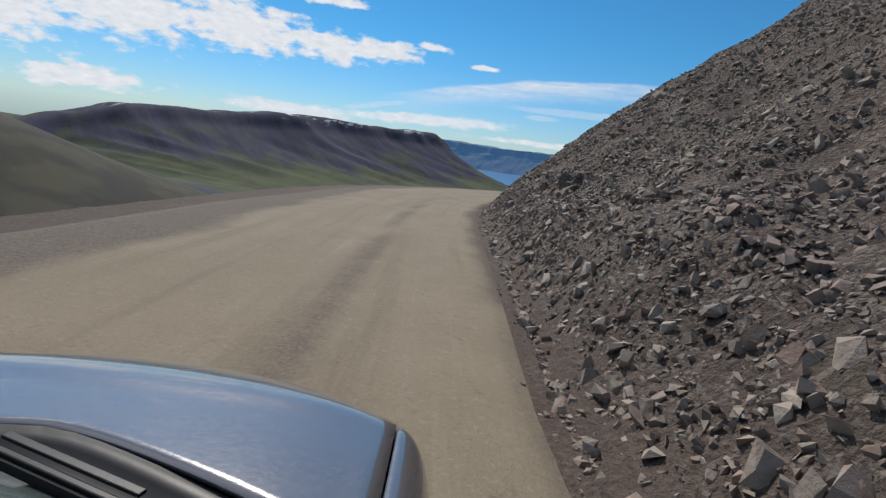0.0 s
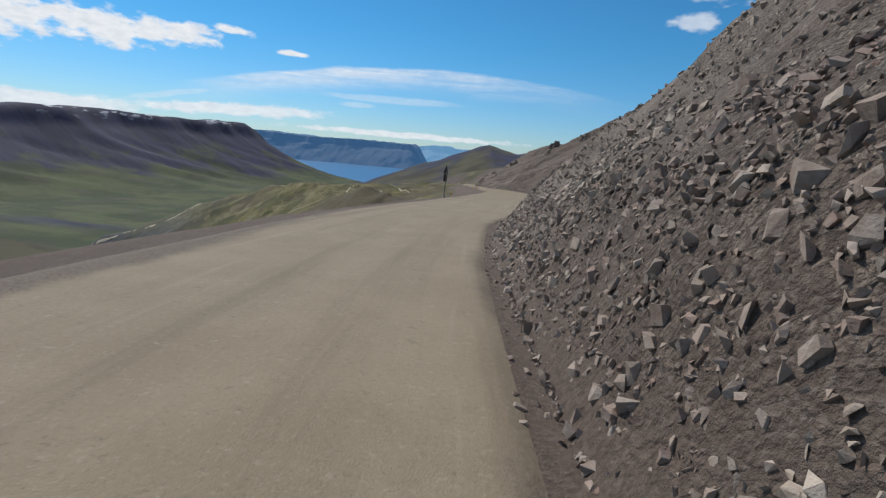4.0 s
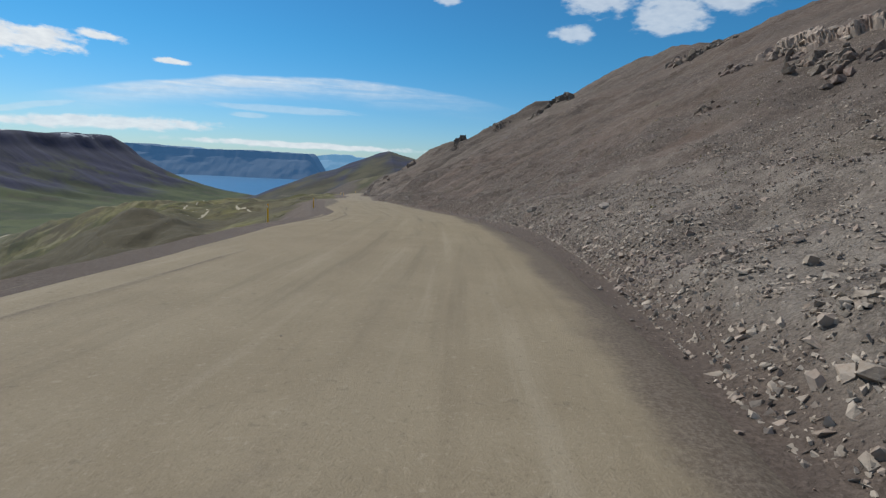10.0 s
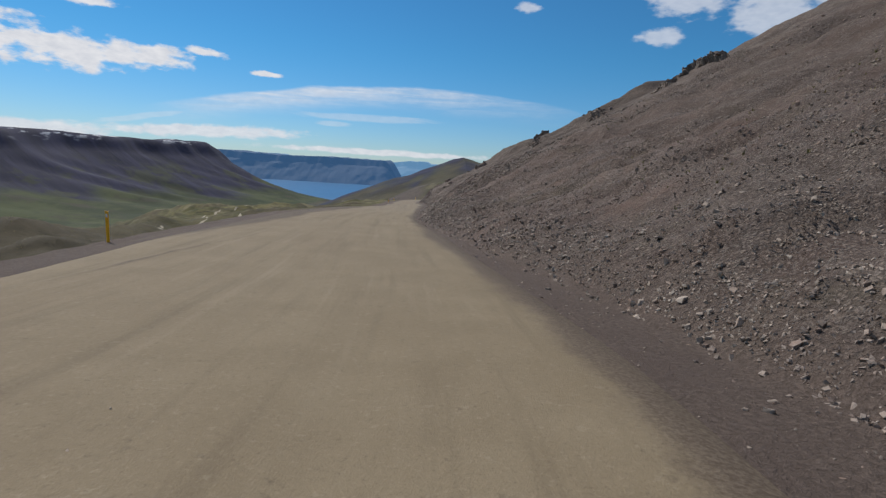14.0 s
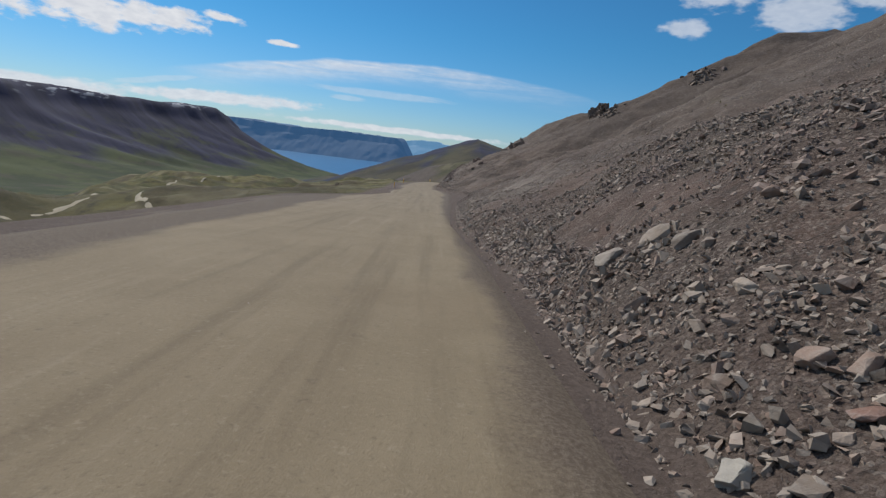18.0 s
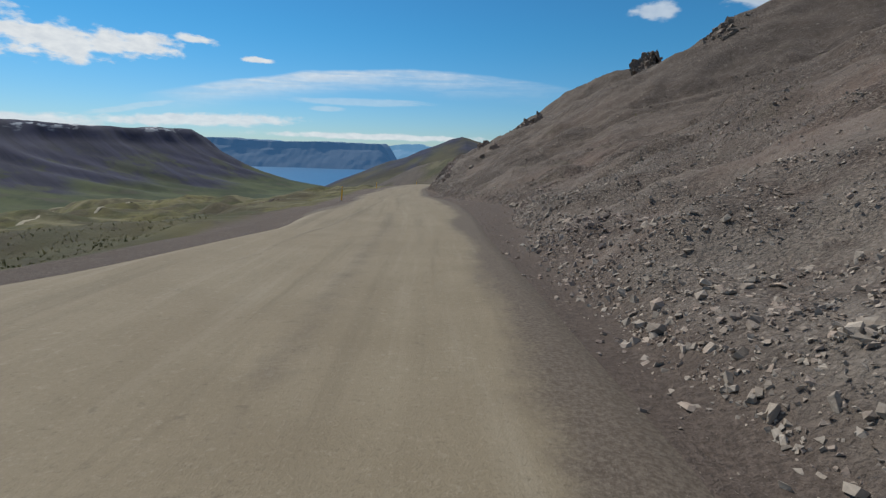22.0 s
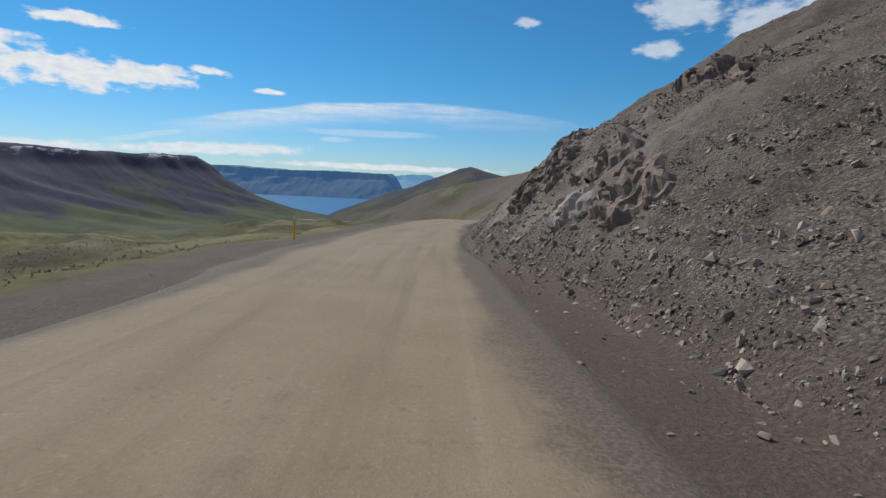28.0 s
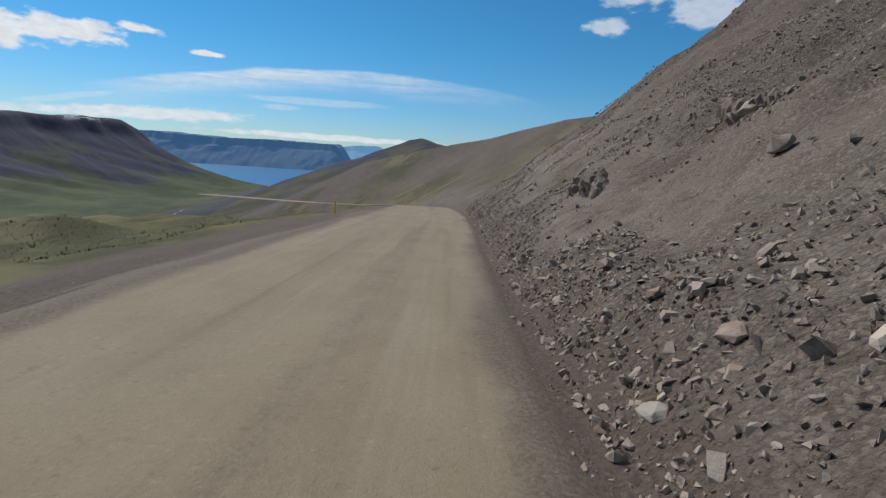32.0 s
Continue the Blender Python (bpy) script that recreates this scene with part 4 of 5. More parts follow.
n = 5200
gy_ = rng.uniform(-3, 300, n)
gd = foot(gy_) - (foot(gy_) - 0.7) * rng.uniform(0, 1, n) ** 2.6
spill = rubble("spilled_stones", lane_x(gy_) + gd, gy_, 0.035 * 4.2 ** rng.uniform(0, 1, n) ** 1.6, MAT_STONE)
tagged(spill, "angular stones spilled from the slope onto the verge", "stones", kind="stuff")


# ---- single rocks ----
def rock_mesh(name, seed, flat, n, mat, chips=0):
    """A one metre rock with broken faces and softened edges."""
    r = np.random.default_rng(seed)
    bm = bmesh.new()
    pts = r.normal(size=(n, 3))
    pts /= np.linalg.norm(pts, axis=1)[:, None]
    pts *= np.array([0.52, 0.42, 0.5 * flat]) * r.uniform(0.86, 1.0, (n, 1))
    pts[:, 2] = np.clip(pts[:, 2], -0.3 * flat, 0.36 * flat)
    for q in pts:
        bm.verts.new(q)
    got = bmesh.ops.convex_hull(bm, input=bm.verts)
    bmesh.ops.delete(bm, geom=[e for e in got["geom_interior"] if isinstance(e, bmesh.types.BMVert)], context="VERTS")
    bmesh.ops.dissolve_limit(bm, angle_limit=radians(14), verts=bm.verts, edges=bm.edges)
    bmesh.ops.bevel(bm, geom=list(bm.edges), offset=0.012, segments=1, affect="EDGES", profile=0.6)
    bmesh.ops.triangulate(bm, faces=bm.faces)
    bmesh.ops.subdivide_edges(bm, edges=[e for e in bm.edges if e.calc_length() > 0.22], cuts=1)
    bmesh.ops.triangulate(bm, faces=bm.faces)
    for v in bm.verts:
        v.co += v.normal * 0.055 * noise.noise(v.co * 4.0 + Vector((seed, 0, 0))) if v.normal.length else Vector()
    me = bpy.data.meshes.new(name)
    bm.to_mesh(me)
    bm.free()
    me.materials.append(mat)
    return me


def one(v):
    return float(np.asarray(v).ravel()[0])


def rest(x, y, size, lift, turn, lean=(0.0, 0.0)):
    """A pose on the ground, tilted with the slope."""
    x_, y_ = np.array([x]), np.array([y])
    z = one(height(x_, y_))
    sx, sy = one(height(x_ + 0.25, y_) - z) / 0.25, one(height(x_, y_ + 0.25) - z) / 0.25
    up = Vector((-0.75 * sx, -0.75 * sy, 1)).normalized()
    m = up.to_track_quat("Z", "Y").to_matrix().to_4x4()
    return Matrix.Translation((x, y, z + lift * size)) @ m @ pose(0, 0, 0, lean[0], lean[1], turn) @ Matrix.Scale(size, 4)


def empty(name, m, label, category, group=""):
    ob = new(name)
    ob.matrix_world = m
    return tagged(ob, label, category, group)


def ground_at(x, y):
    return one(height(np.array([x]), np.array([y])))


ROCKS = {}


def boulder(x, y, size, flat=0.6, look_="grey", turn=None, lean=(0, 0), lift=0.10):
    mats = {"grey": MAT_STONE, "pale": MAT_PALE, "dark": MAT_CRAG, "red": MAT_RED}
    seed = len(ROCKS) + 60
    me = rock_mesh("boulder", seed, flat, 17, mats[look_])
    ob = new("boulder", me)
    ob.matrix_world = rest(x, y, size * 1.12, lift * flat, turn if turn is not None else seed * 37 % 180, lean)
    ROCKS[ob.name] = ob
    shape = "flat slab" if flat < 0.5 else "angular block"
    tone = {"grey": "grey-brown", "pale": "pale grey", "dark": "dark brown", "red": "red-brown"}[look_]
    where = "at the slope foot" if x - one(lane_x(np.array([y]))) < 3.2 else "up the slope"
    return tagged(ob, f"{tone} {shape} of basalt lying {where}", "boulder", "boulders on the hillside")


CRAGS = [stone_shape(2000 + k, 0.9, 13) for k in range(36)]


def outcrop(x, y, w, h, mat=MAT_CRAG, seed=0, n=16, label="dark craggy basalt outcrop breaking out of the slope", chunk=1.0):
    """A crag: upright angular blocks standing in the slope, one mesh."""
    r = np.random.default_rng(900 + seed)
    e = empty("rock_outcrop", pose(x, y, ground_at(x, y)), label, "rock outcrop", "outcrops on the hillside")
    n = int(n * 1.8)
    for k in range(n):
        sv, sf = CRAGS[(seed * 7 + k * 5) % 36]
        t = r.uniform(-0.5, 0.5)
        px, py = x + w * (0.2 * r.normal() + 0.1 * t), y + w * t * 0.9
        size = w * r.uniform(0.07, 0.19) * (chunk if chunk != 1.0 else (1.5 if w > 3 else 1.0))
        tall = r.uniform(0.6, 1.25) * h / w * 2.6
        R = np.array((pose(0, 0, 0, r.uniform(-14, 14), r.uniform(-28, 4), r.uniform(-30, 30))).to_3x3())
        v = (sv * np.array([1.0, 1.0, tall])) @ R.T * size
        v += np.array([px - x, py - y, ground_at(px, py) - ground_at(x, y) + 0.06 * h * r.uniform(-1.2, 1.0)])
        link_mesh("block", v, sf, mat, e)
    return e


def rock_face(y, up, wide, high, relief, cell, mat, label, seed=0):
    """Bare bedrock breaking out of the slope: tilted, cracked facets over a stretch along the road (wide) and up the slope (high)."""
    r = np.random.default_rng(4000 + seed)
    res = 0.085 if cell < 0.6 else 0.11
    a, b = np.meshgrid(np.arange(-wide / 2, wide / 2 + res, res), np.arange(-high / 2, high / 2 + res, res))
    n = int(wide * high / cell ** 2 * 1.5) + 4
    ca, cb = r.uniform(-wide / 2, wide / 2, n), r.uniform(-high / 2, high / 2, n)
    lift, ta, tb = r.uniform(-0.1, 1.0, n) ** 1.0, r.normal(0, 0.5, n), r.normal(-0.1, 0.45, n)
    wa, wb = a + 0.25 * cell * fbm(a * 1.7 / cell + seed, b * 1.7 / cell, 2), b + 0.25 * cell * fbm(a * 1.7 / cell, b * 1.7 / cell + seed, 2)
    best, near_ = np.full(a.shape, 1e9), np.zeros(a.shape, int)
    second = best.copy()
    for k in range(n):
        q = (wa - ca[k]) ** 2 * 0.8 + (wb - cb[k]) ** 2 * 1.3
        closer = q < best
        second = np.where(closer, best, np.minimum(second, q))
        near_, best = np.where(closer, k, near_), np.where(closer, q, best)
    out = relief * lift[near_] + 0.55 * (ta[near_] * (a - ca[near_]) + tb[near_] * (b - cb[near_]))
    out = out - 0.35 * relief * (1 - smooth(0.0, 0.10 * cell, np.sqrt(second) - np.sqrt(best))) + 0.16 * relief * np.abs(fbm(a * 1.6 / cell, b * 2.2 / cell, 3))
    edge = np.sqrt((2 * a / wide) ** 2 + (2 * b / high) ** 2) + 0.22 * fbm(a * 1.1 / cell ** 0.5 + seed, b * 1.1 / cell ** 0.5, 3)
    hold = 1 - smooth(0.72, 1.0, edge)
    out = out * hold - 0.25 * (1 - hold)
    py, pu = y + a, up + b
    px = lane_x(py) + foot(py) + pu
    z = height(px, py)
    k = (height(px + 0.6, py) - height(px - 0.6, py)) / 1.2
    m = np.hypot(1, k)
    v = np.stack([px - k / m * out, py, z + out / m], -1)
    inside = edge < 1.12
    f = grid_faces(a.shape[1], a.shape[0])
    f = f[inside.ravel()[f].all(1)]
    tri = np.concatenate([f[:, [0, 1, 2]], f[:, [0, 2, 3]]])
    used, back = np.unique(tri, return_inverse=True)
    v = v.reshape(-1, 3)[used]
    base = np.array([px.mean(), y, z.min()])
    e = empty("rock_outcrop", Matrix.Translation(base.tolist()), label, "rock outcrop", "outcrops on the hillside")
    link_mesh("rock_face", v - base, back.reshape(-1, 3), mat, e)
    for k in range(min(34, int(wide * high * 2.2) + 5)):
        sv, sf = CRAGS[(seed + k * 5) % 36]
        c = v[int(r.integers(0, len(v)))] - base
        R = np.array(pose(0, 0, 0, r.uniform(-30, 30), r.uniform(-30, 10), r.uniform(-60, 60)).to_3x3())
        link_mesh("block", (sv * np.array([1.0, 0.85, 0.75])) @ R.T * cell * r.uniform(0.45, 1.15) + c, sf, mat, e)
    return e


DARK, CREST = "dark cracked basalt outcrop with shaded clefts in the slope", "weathered basalt crag along the crest"
PALE_, REDDISH = "pale fractured basalt face beside dark blocks", "red-brown broken basalt ledge high on the slope"
LEDGE, DUSTY_, SHATTERED = "dark layered ledge in grey soil", "grey-brown rock ledge in dusty soil", "dark shattered crag on the steep slope"
for args in [(249.2, 1.2, 2.1, 1.2, 0.25, 0.45, MAT_PALE, PALE_), (247.5, 1.6, 2.4, 1.5, 0.25, 0.34, MAT_CRAG, DARK), (250.4, 2.5, 3.4, 1.3, 0.26, 0.36, MAT_CRAG, DARK),
             (255.4, 2.5, 4.6, 2.4, 0.35, 0.34, MAT_CRAG, DARK), (260.3, 4.6, 4.0, 2.0, 0.28, 0.32, MAT_CRAG, DARK), (253.7, 7.5, 5.0, 1.8, 0.5, 0.55, MAT_RED, REDDISH), (262.6, 13.0, 4.5, 3.0, 0.6, 0.5, MAT_CRAG, DARK),
             (259.4, 1.9, 1.8, 0.6, 0.2, 0.22, MAT_CRAG, DARK), (246.0, 7.0, 3.0, 1.2, 0.4, 0.45, MAT_RED, REDDISH)]:
    rock_face(*args, seed=int(args[0] * 10))
for args in [(274.9, 4.3, 3.4, 0.8, 0.25, 0.24, MAT_CRAG, LEDGE), (276.2, 7.4, 3.4, 0.9, 0.3, 0.28, MAT_CRAG, LEDGE),
             (283.7, 2.1, 2.6, 0.9, 0.2, 0.22, MAT_CRAG, LEDGE), (282.0, 4.8, 2.6, 0.9, 0.25, 0.26, MAT_CRAG, LEDGE), (66.4, 3.5, 3.4, 0.8, 0.12, 0.22, MAT_STONE, DUSTY_), (62.8, 2.1, 1.5, 0.6, 0.10, 0.19, MAT_STONE, DUSTY_),
             (87.6, 8.3, 4.4, 1.6, 0.4, 0.4, MAT_DUSTY, DUSTY_), (118.0, 24.0, 13.0, 2.6, 0.9, 0.8, MAT_DUSTY, DUSTY_)]:
    rock_face(*args, seed=int(args[0] * 10))
for args in [(13.5, 2.2, 1.3, 0.8, 0.3, 0.3, MAT_CRAG, SHATTERED), (20.6, 6.2, 2.0, 0.9, 0.3, 0.35, MAT_CRAG, SHATTERED), (193.0, 40.0, 14.0, 3.0, 1.2, 1.0, MAT_CRAG, CREST), (207.0, 43.5, 12.0, 3.0, 1.2, 1.0, MAT_CRAG, CREST),
             (273.0, 35.8, 8.0, 5.0, 3.0, 1.3, MAT_CRAG, CREST), (274.5, 17.0, 7.0, 4.0, 2.4, 1.1, MAT_CRAG, CREST)]:
    rock_face(*args, seed=int(args[0] * 10))

boulder(-3.72, 12.85, 0.21, 0.45, "pale")
boulder(-3.48, 12.72, 0.16, 0.40, "grey")
boulder(-3.15, 12.32, 0.16, 0.65, "grey")
boulder(-2.92, 13.13, 0.26, 0.40, "grey")
boulder(-3.85, 14.72, 0.38, 0.40, "grey")
boulder(-3.40, 12.22, 0.21, 0.70, "pale")
boulder(-2.91, 13.30, 0.24, 0.40, "grey")
boulder(-1.89, 16.84, 0.23, 0.70, "pale")
boulder(3.69, 85.31, 0.56, 0.45, "pale")
boulder(0.24, 197.67, 0.17, 0.40, "pale")
boulder(1.14, 183.14, 0.32, 0.55, "grey")
boulder(1.37, 181.16, 0.19, 0.55, "pale")
boulder(6.31, 101.42, 0.5, 0.55, "pale")
boulder(5.5, 101.0, 0.42, 0.45, "grey")
boulder(6.0, 100.4, 0.36, 0.6, "grey")
outcrop(-2.44, 24.69, 0.60, 0.27, MAT_CRAG, 0, 14)
outcrop(-1.20, 18.33, 0.54, 0.24, MAT_CRAG, 1, 14)
outcrop(-4.95, 57.80, 0.68, 0.31, MAT_CRAG, 2, 14)
outcrop(40.43, 149.93, 6.98, 3.14, MAT_CRAG, 3, 22)
outcrop(-3.39, 60.23, 1.07, 0.48, MAT_CRAG, 4, 14)
outcrop(-5.11, 55.30, 0.23, 0.10, MAT_CRAG, 5, 14)
outcrop(30.43, 265.80, 6.08, 2.74, MAT_CRAG, 6, 22)
outcrop(35.30, 242.90, 3.80, 1.71, MAT_CRAG, 7, 22)
outcrop(36.56, 233.34, 5.05, 2.27, MAT_CRAG, 8, 22)
outcrop(29.49, 266.60, 3.94, 1.77, MAT_CRAG, 10, 22)
outcrop(36.30, 193.54, 5.40, 2.43, MAT_CRAG, 24, 22)
outcrop(40.70, 245.74, 7.11, 3.20, MAT_CRAG, 25, 22)
outcrop(23.56, 232.78, 3.69, 1.66, MAT_CRAG, 26, 22)
outcrop(42.69, 147.56, 5.99, 2.70, MAT_CRAG, 27, 22)
outcrop(44.48, 210.88, 4.70, 2.12, MAT_CRAG, 28, 22)
outcrop(24.54, 111.87, 4.36, 1.96, MAT_CRAG, 29, 22)
outcrop(5.62, 84.59, 0.74, 0.33, MAT_CRAG, 30, 14)
outcrop(28.80, 264.06, 3.76, 1.69, MAT_CRAG, 33, 22)

for k, (x, y, w) in enumerate([(3.6, 14.9, 0.9), (0.3, 19.5, 1.2), (2.2, 19.7, 1.1), (4.1, 26.0, 1.5), (-0.6, 18.9, 0.7), (1.6, 7.5, 0.6), (6.4, 30.0, 2.0), (-0.2, 25.0, 1.2)]):
    outcrop(x, y, w, w * 0.4, MAT_CRAG, 60 + k, 14)

for k, (x, y, w) in enumerate([(4.5, 77.7, 0.8), (8.8, 80.7, 1.1), (1.4, 74.1, 0.6), (14.7, 89.0, 1.3), (12.0, 82.4, 1.4), (5.5, 80.2, 0.7), (-1.1, 73.0, 0.4), (-1.1, 72.0, 0.4), (-1.7, 71.8, 0.35)]):
    outcrop(x, y, w, w * 0.4, MAT_CRAG, 80 + k, 12, "grey-brown basalt ledge in pale dusty soil")
for k, (x, y, w) in enumerate([(-2.9, 70.95, 0.34), (-2.7, 71.3, 0.25), (-3.05, 70.5, 0.24), (-2.4, 72.2, 0.3), (-2.1, 73.4, 0.28), (-2.6, 71.9, 0.2), (-1.7, 74.6, 0.26), (-2.0, 74.0, 0.2), (-1.3, 76.0, 0.25)]):
    boulder(x, y, w, 0.5 + 0.05 * (k % 4), ("pale", "grey")[k % 2])

for k, (x, y, w) in enumerate([(28.3, 118.9, 3.4), (22.9, 108.3, 3.6), (18.9, 114.3, 1.6), (34.1, 190.6, 4.8), (29.0, 213.0, 4.8), (26.0, 121.5, 2.4), (24.8, 104.0, 3.0)]):
    outcrop(x, y, w, w * 0.5, MAT_CRAG, 120 + k, 16, "weathered basalt crag standing on the crest", 1.7)
for x, y, w in [(-2.13, 13.2, 0.34), (-1.94, 13.15, 0.38), (-1.75, 12.85, 0.42), (-2.62, 12.55, 0.26), (-2.86, 13.4, 0.24), (-3.85, 15.1, 0.3), (-2.85, 16.3, 0.24)]:
    boulder(x, y, w, 0.8, "dark")
for k, (x, y, w) in enumerate([(-0.3, 19.8, 0.8), (-0.45, 22.5, 0.8), (-2.2, 24.5, 0.6), (0.6, 20.6, 1.0)]):
    outcrop(x, y, w, w * 0.5, MAT_CRAG, 130 + k, 14, "dark shattered crag on the steep slope", 1.6)

for k, (x, y, w) in enumerate([(-23.0, 247.7, 2.4), (-25.5, 251.0, 1.6), (-40.0, 288.0, 4.0), (-18.0, 225.0, 1.2)]):
    outcrop(x, y, w, w * 0.3, MAT_CRAG, 160 + k, 12, "dark low outcrop in the mossy bench", 1.6)

for tone_, spots in (("pale", [(-6.65, 52.89, 0.40), (-6.86, 52.43, 0.32), (-5.01, 54.94, 0.32), (-1.19, 78.72, 0.31), (1.97, 157.73, 0.50), (1.41, 153.13, 0.32), (0.18, 171.07, 0.24), (0.44, 170.99, 0.24), (-2.00, 275.02, 0.27), (-7.62, 43.42, 0.34), (-7.36, 43.22, 0.21), (-4.65, 62.56, 0.30), (-4.74, 61.74, 0.25), (-2.51, 251.11, 0.28), (-3.5, 253.55, 0.24)]), ("grey", [(-6.83, 53.86, 0.38), (-6.43, 55.56, 0.35), (-6.61, 55.14, 0.33), (-7.2, 53.55, 0.23), (-1.16, 79.44, 0.46), (-0.67, 79.19, 0.52), (-1.42, 78.90, 0.29), (-1.80, 78.87, 0.19), (2.51, 157.48, 0.59), (2.59, 156.79, 0.45), (3.34, 156.49, 0.35), (2.40, 155.01, 0.30), (1.70, 154.00, 0.26), (2.14, 153.70, 0.26), (2.29, 153.46, 0.25), (1.90, 172.28, 0.35), (0.80, 170.82, 0.20)]),
                     ("grey", [(2.61, 212.21, 0.80), (0.95, 238.04, 0.85), (1.74, 242.10, 0.70), (-0.82, 233.10, 0.45), (-1.41, 275.13, 0.27), (3.41, 282.02, 0.80), (-1.82, 274.61, 0.16), (1.21, 278.22, 0.36), (-4.45, 61.26, 0.19), (-5.42, 18.66, 0.39), (-4.68, 18.47, 0.27), (6.55, 109.88, 0.55), (-3.02, 254.20, 0.39), (-2.71, 255.25, 0.41), (2.30, 212.89, 0.60), (0.88, 180.74, 0.25), (1.36, 183.59, 0.36), (5.47, 112.87, 0.22)]), ("dark", [(-4.19, 59.28, 0.55), (-5.35, 60.76, 0.45), (2.39, 211.13, 0.68), (3.16, 245.07, 0.73), (-3.47, 63.18, 0.37), (-3.90, 61.80, 0.32), (-2.56, 12.84, 0.33), (-4.86, 18.63, 0.18), (-2.07, 258.46, 0.36), (-1.61, 259.43, 0.30), (0.44, 197.93, 0.20)]), ("red", [(2.07, 153.10, 0.24), (0.13, 171.83, 0.27)])):
    for k, (x, y, w) in enumerate(spots):
        boulder(x, y, w, 0.5 + 0.12 * (k % 4), tone_)

# ---- roadside furniture ----
def part(name, bm, mat, parent, label="", shade=False):
    me = bpy.data.meshes.new(name)
    bm.to_mesh(me)
    bm.free()
    me.materials.append(mat)
    if shade:
        me.polygons.foreach_set("use_smooth", [True] * len(me.polygons))
    ob = new(name, me)
    ob.parent = parent
    return tagged(ob, label)


def box(sx, sy, sz, at=(0, 0, 0), bevel=0.0, m=None):
    bm = bmesh.new()
    bmesh.ops.create_cube(bm, size=1.0, matrix=Matrix.Translation(at) @ (m or Matrix()) @ Matrix.Diagonal((sx, sy, sz, 1)))
    if bevel:
        bmesh.ops.bevel(bm, geom=list(bm.edges), offset=bevel, segments=2, affect="EDGES", profile=0.6)
    return bm


def tube(r, length, at=(0, 0, 0), seg=12, m=None, r2=None):
    bm = bmesh.new()
    bmesh.ops.create_cone(bm, cap_ends=True, segments=seg, radius1=r, radius2=r if r2 is None else r2, depth=length, matrix=Matrix.Translation(at) @ (m or Matrix()))
    return bm


def marker_post(x, y, lean):
    e = empty("marker_post", pose(x, y, ground_at(x, y), lean, lean * 0.6, lean * 9), "leaning yellow plastic edge post on the gravel verge", "road post", "posts along the road")
    part("stake", box(0.08, 0.03, 1.05, (0, 0, 0.36), 0.006), MAT_YELLOW, e)
    part("cap", box(0.086, 0.035, 0.03, (0, 0, 0.89), 0.006), MAT_YELLOW, e)
    part("reflector", box(0.05, 0.006, 0.10, (0, -0.0185, 0.78), 0.002), MAT_BAND, e, "white reflector strip")
    return e


for y, d, lean in [(90.5, -9.1, 2), (109.3, -8.4, -3), (131, -8.0, 1), (218.3, -4.4, 4), (257.9, -5.9, 3), (299, -6.2, -2)]:
    marker_post(one(lane_x(np.array([float(y)]))) + d, float(y), lean)


def road_sign(x, y):
    e = empty("road_sign", pose(x, y, ground_at(x, y) - 0.65, 1.0, 1.0, 62), "tall steel road sign seen from its dull back", "road sign")
    part("post", tube(0.038, 3.5, (0, 0, 1.6), 14), MAT_STEEL, e)
    part("footing", tube(0.16, 0.2, (0, 0, 0.67), 14, r2=0.12), MAT_PALE, e, "pale concrete footing")
    bm = bmesh.new()
    tri = [bm.verts.new((-0.42, 0.05, 2.72)), bm.verts.new((0.42, 0.05, 2.72)), bm.verts.new((0, 0.05, 3.45))]
    f = bm.faces.new(tri)
    got = bmesh.ops.extrude_face_region(bm, geom=[f])
    bmesh.ops.translate(bm, verts=[v for v in got["geom"] if isinstance(v, bmesh.types.BMVert)], vec=(0, 0.02, 0))
    bmesh.ops.recalc_face_normals(bm, faces=bm.faces)
    part("warning_plate", bm, MAT_SIGNBACK, e, "dark back of a triangular plate")
    part("lower_plate", box(0.62, 0.02, 0.62, (0, 0.06, 2.36), 0.004), MAT_SIGNBACK, e, "dark back of a square plate")
    for z in (2.2, 2.52, 2.9):
        part("clamp", box(0.14, 0.1, 0.04, (0, 0.02, z), 0.006), MAT_STEEL, e)


road_sign(-10.59, 75.1)


# ---- dirt tracks on the bench and in the valley ----
def track(points, width, label):
    p = np.array(points, float)
    s = np.r_[0, np.cumsum(np.hypot(*np.diff(p, axis=0).T))]
    t = np.linspace(0, s[-1], int(s[-1] / 1.0) + 2)
    x, y = soft(np.interp(t, s, p[:, 0]), 2), soft(np.interp(t, s, p[:, 1]), 2)
    dx, dy = np.gradient(x), np.gradient(y)
    n = np.hypot(dx, dy)
    w = width * (1 + 0.3 * fbm(t * 0.15, t * 0 + 1, 2))
    rows = []
    for k in (-0.5, -0.2, 0.2, 0.5):
        px, py = x - dy / n * w * k, y + dx / n * w * k
        rows.append(np.stack([px, py, height(px, py) + (0.05 if abs(k) < 0.4 else -0.01)], -1))
    v = np.stack(rows, 1).reshape(-1, 3)
    ob = link_mesh("dirt_track", v, grid_faces(4, len(t)), MAT_TRACK, smooth_shade=True)
    return tagged(ob, label, "dirt track", kind="structure")


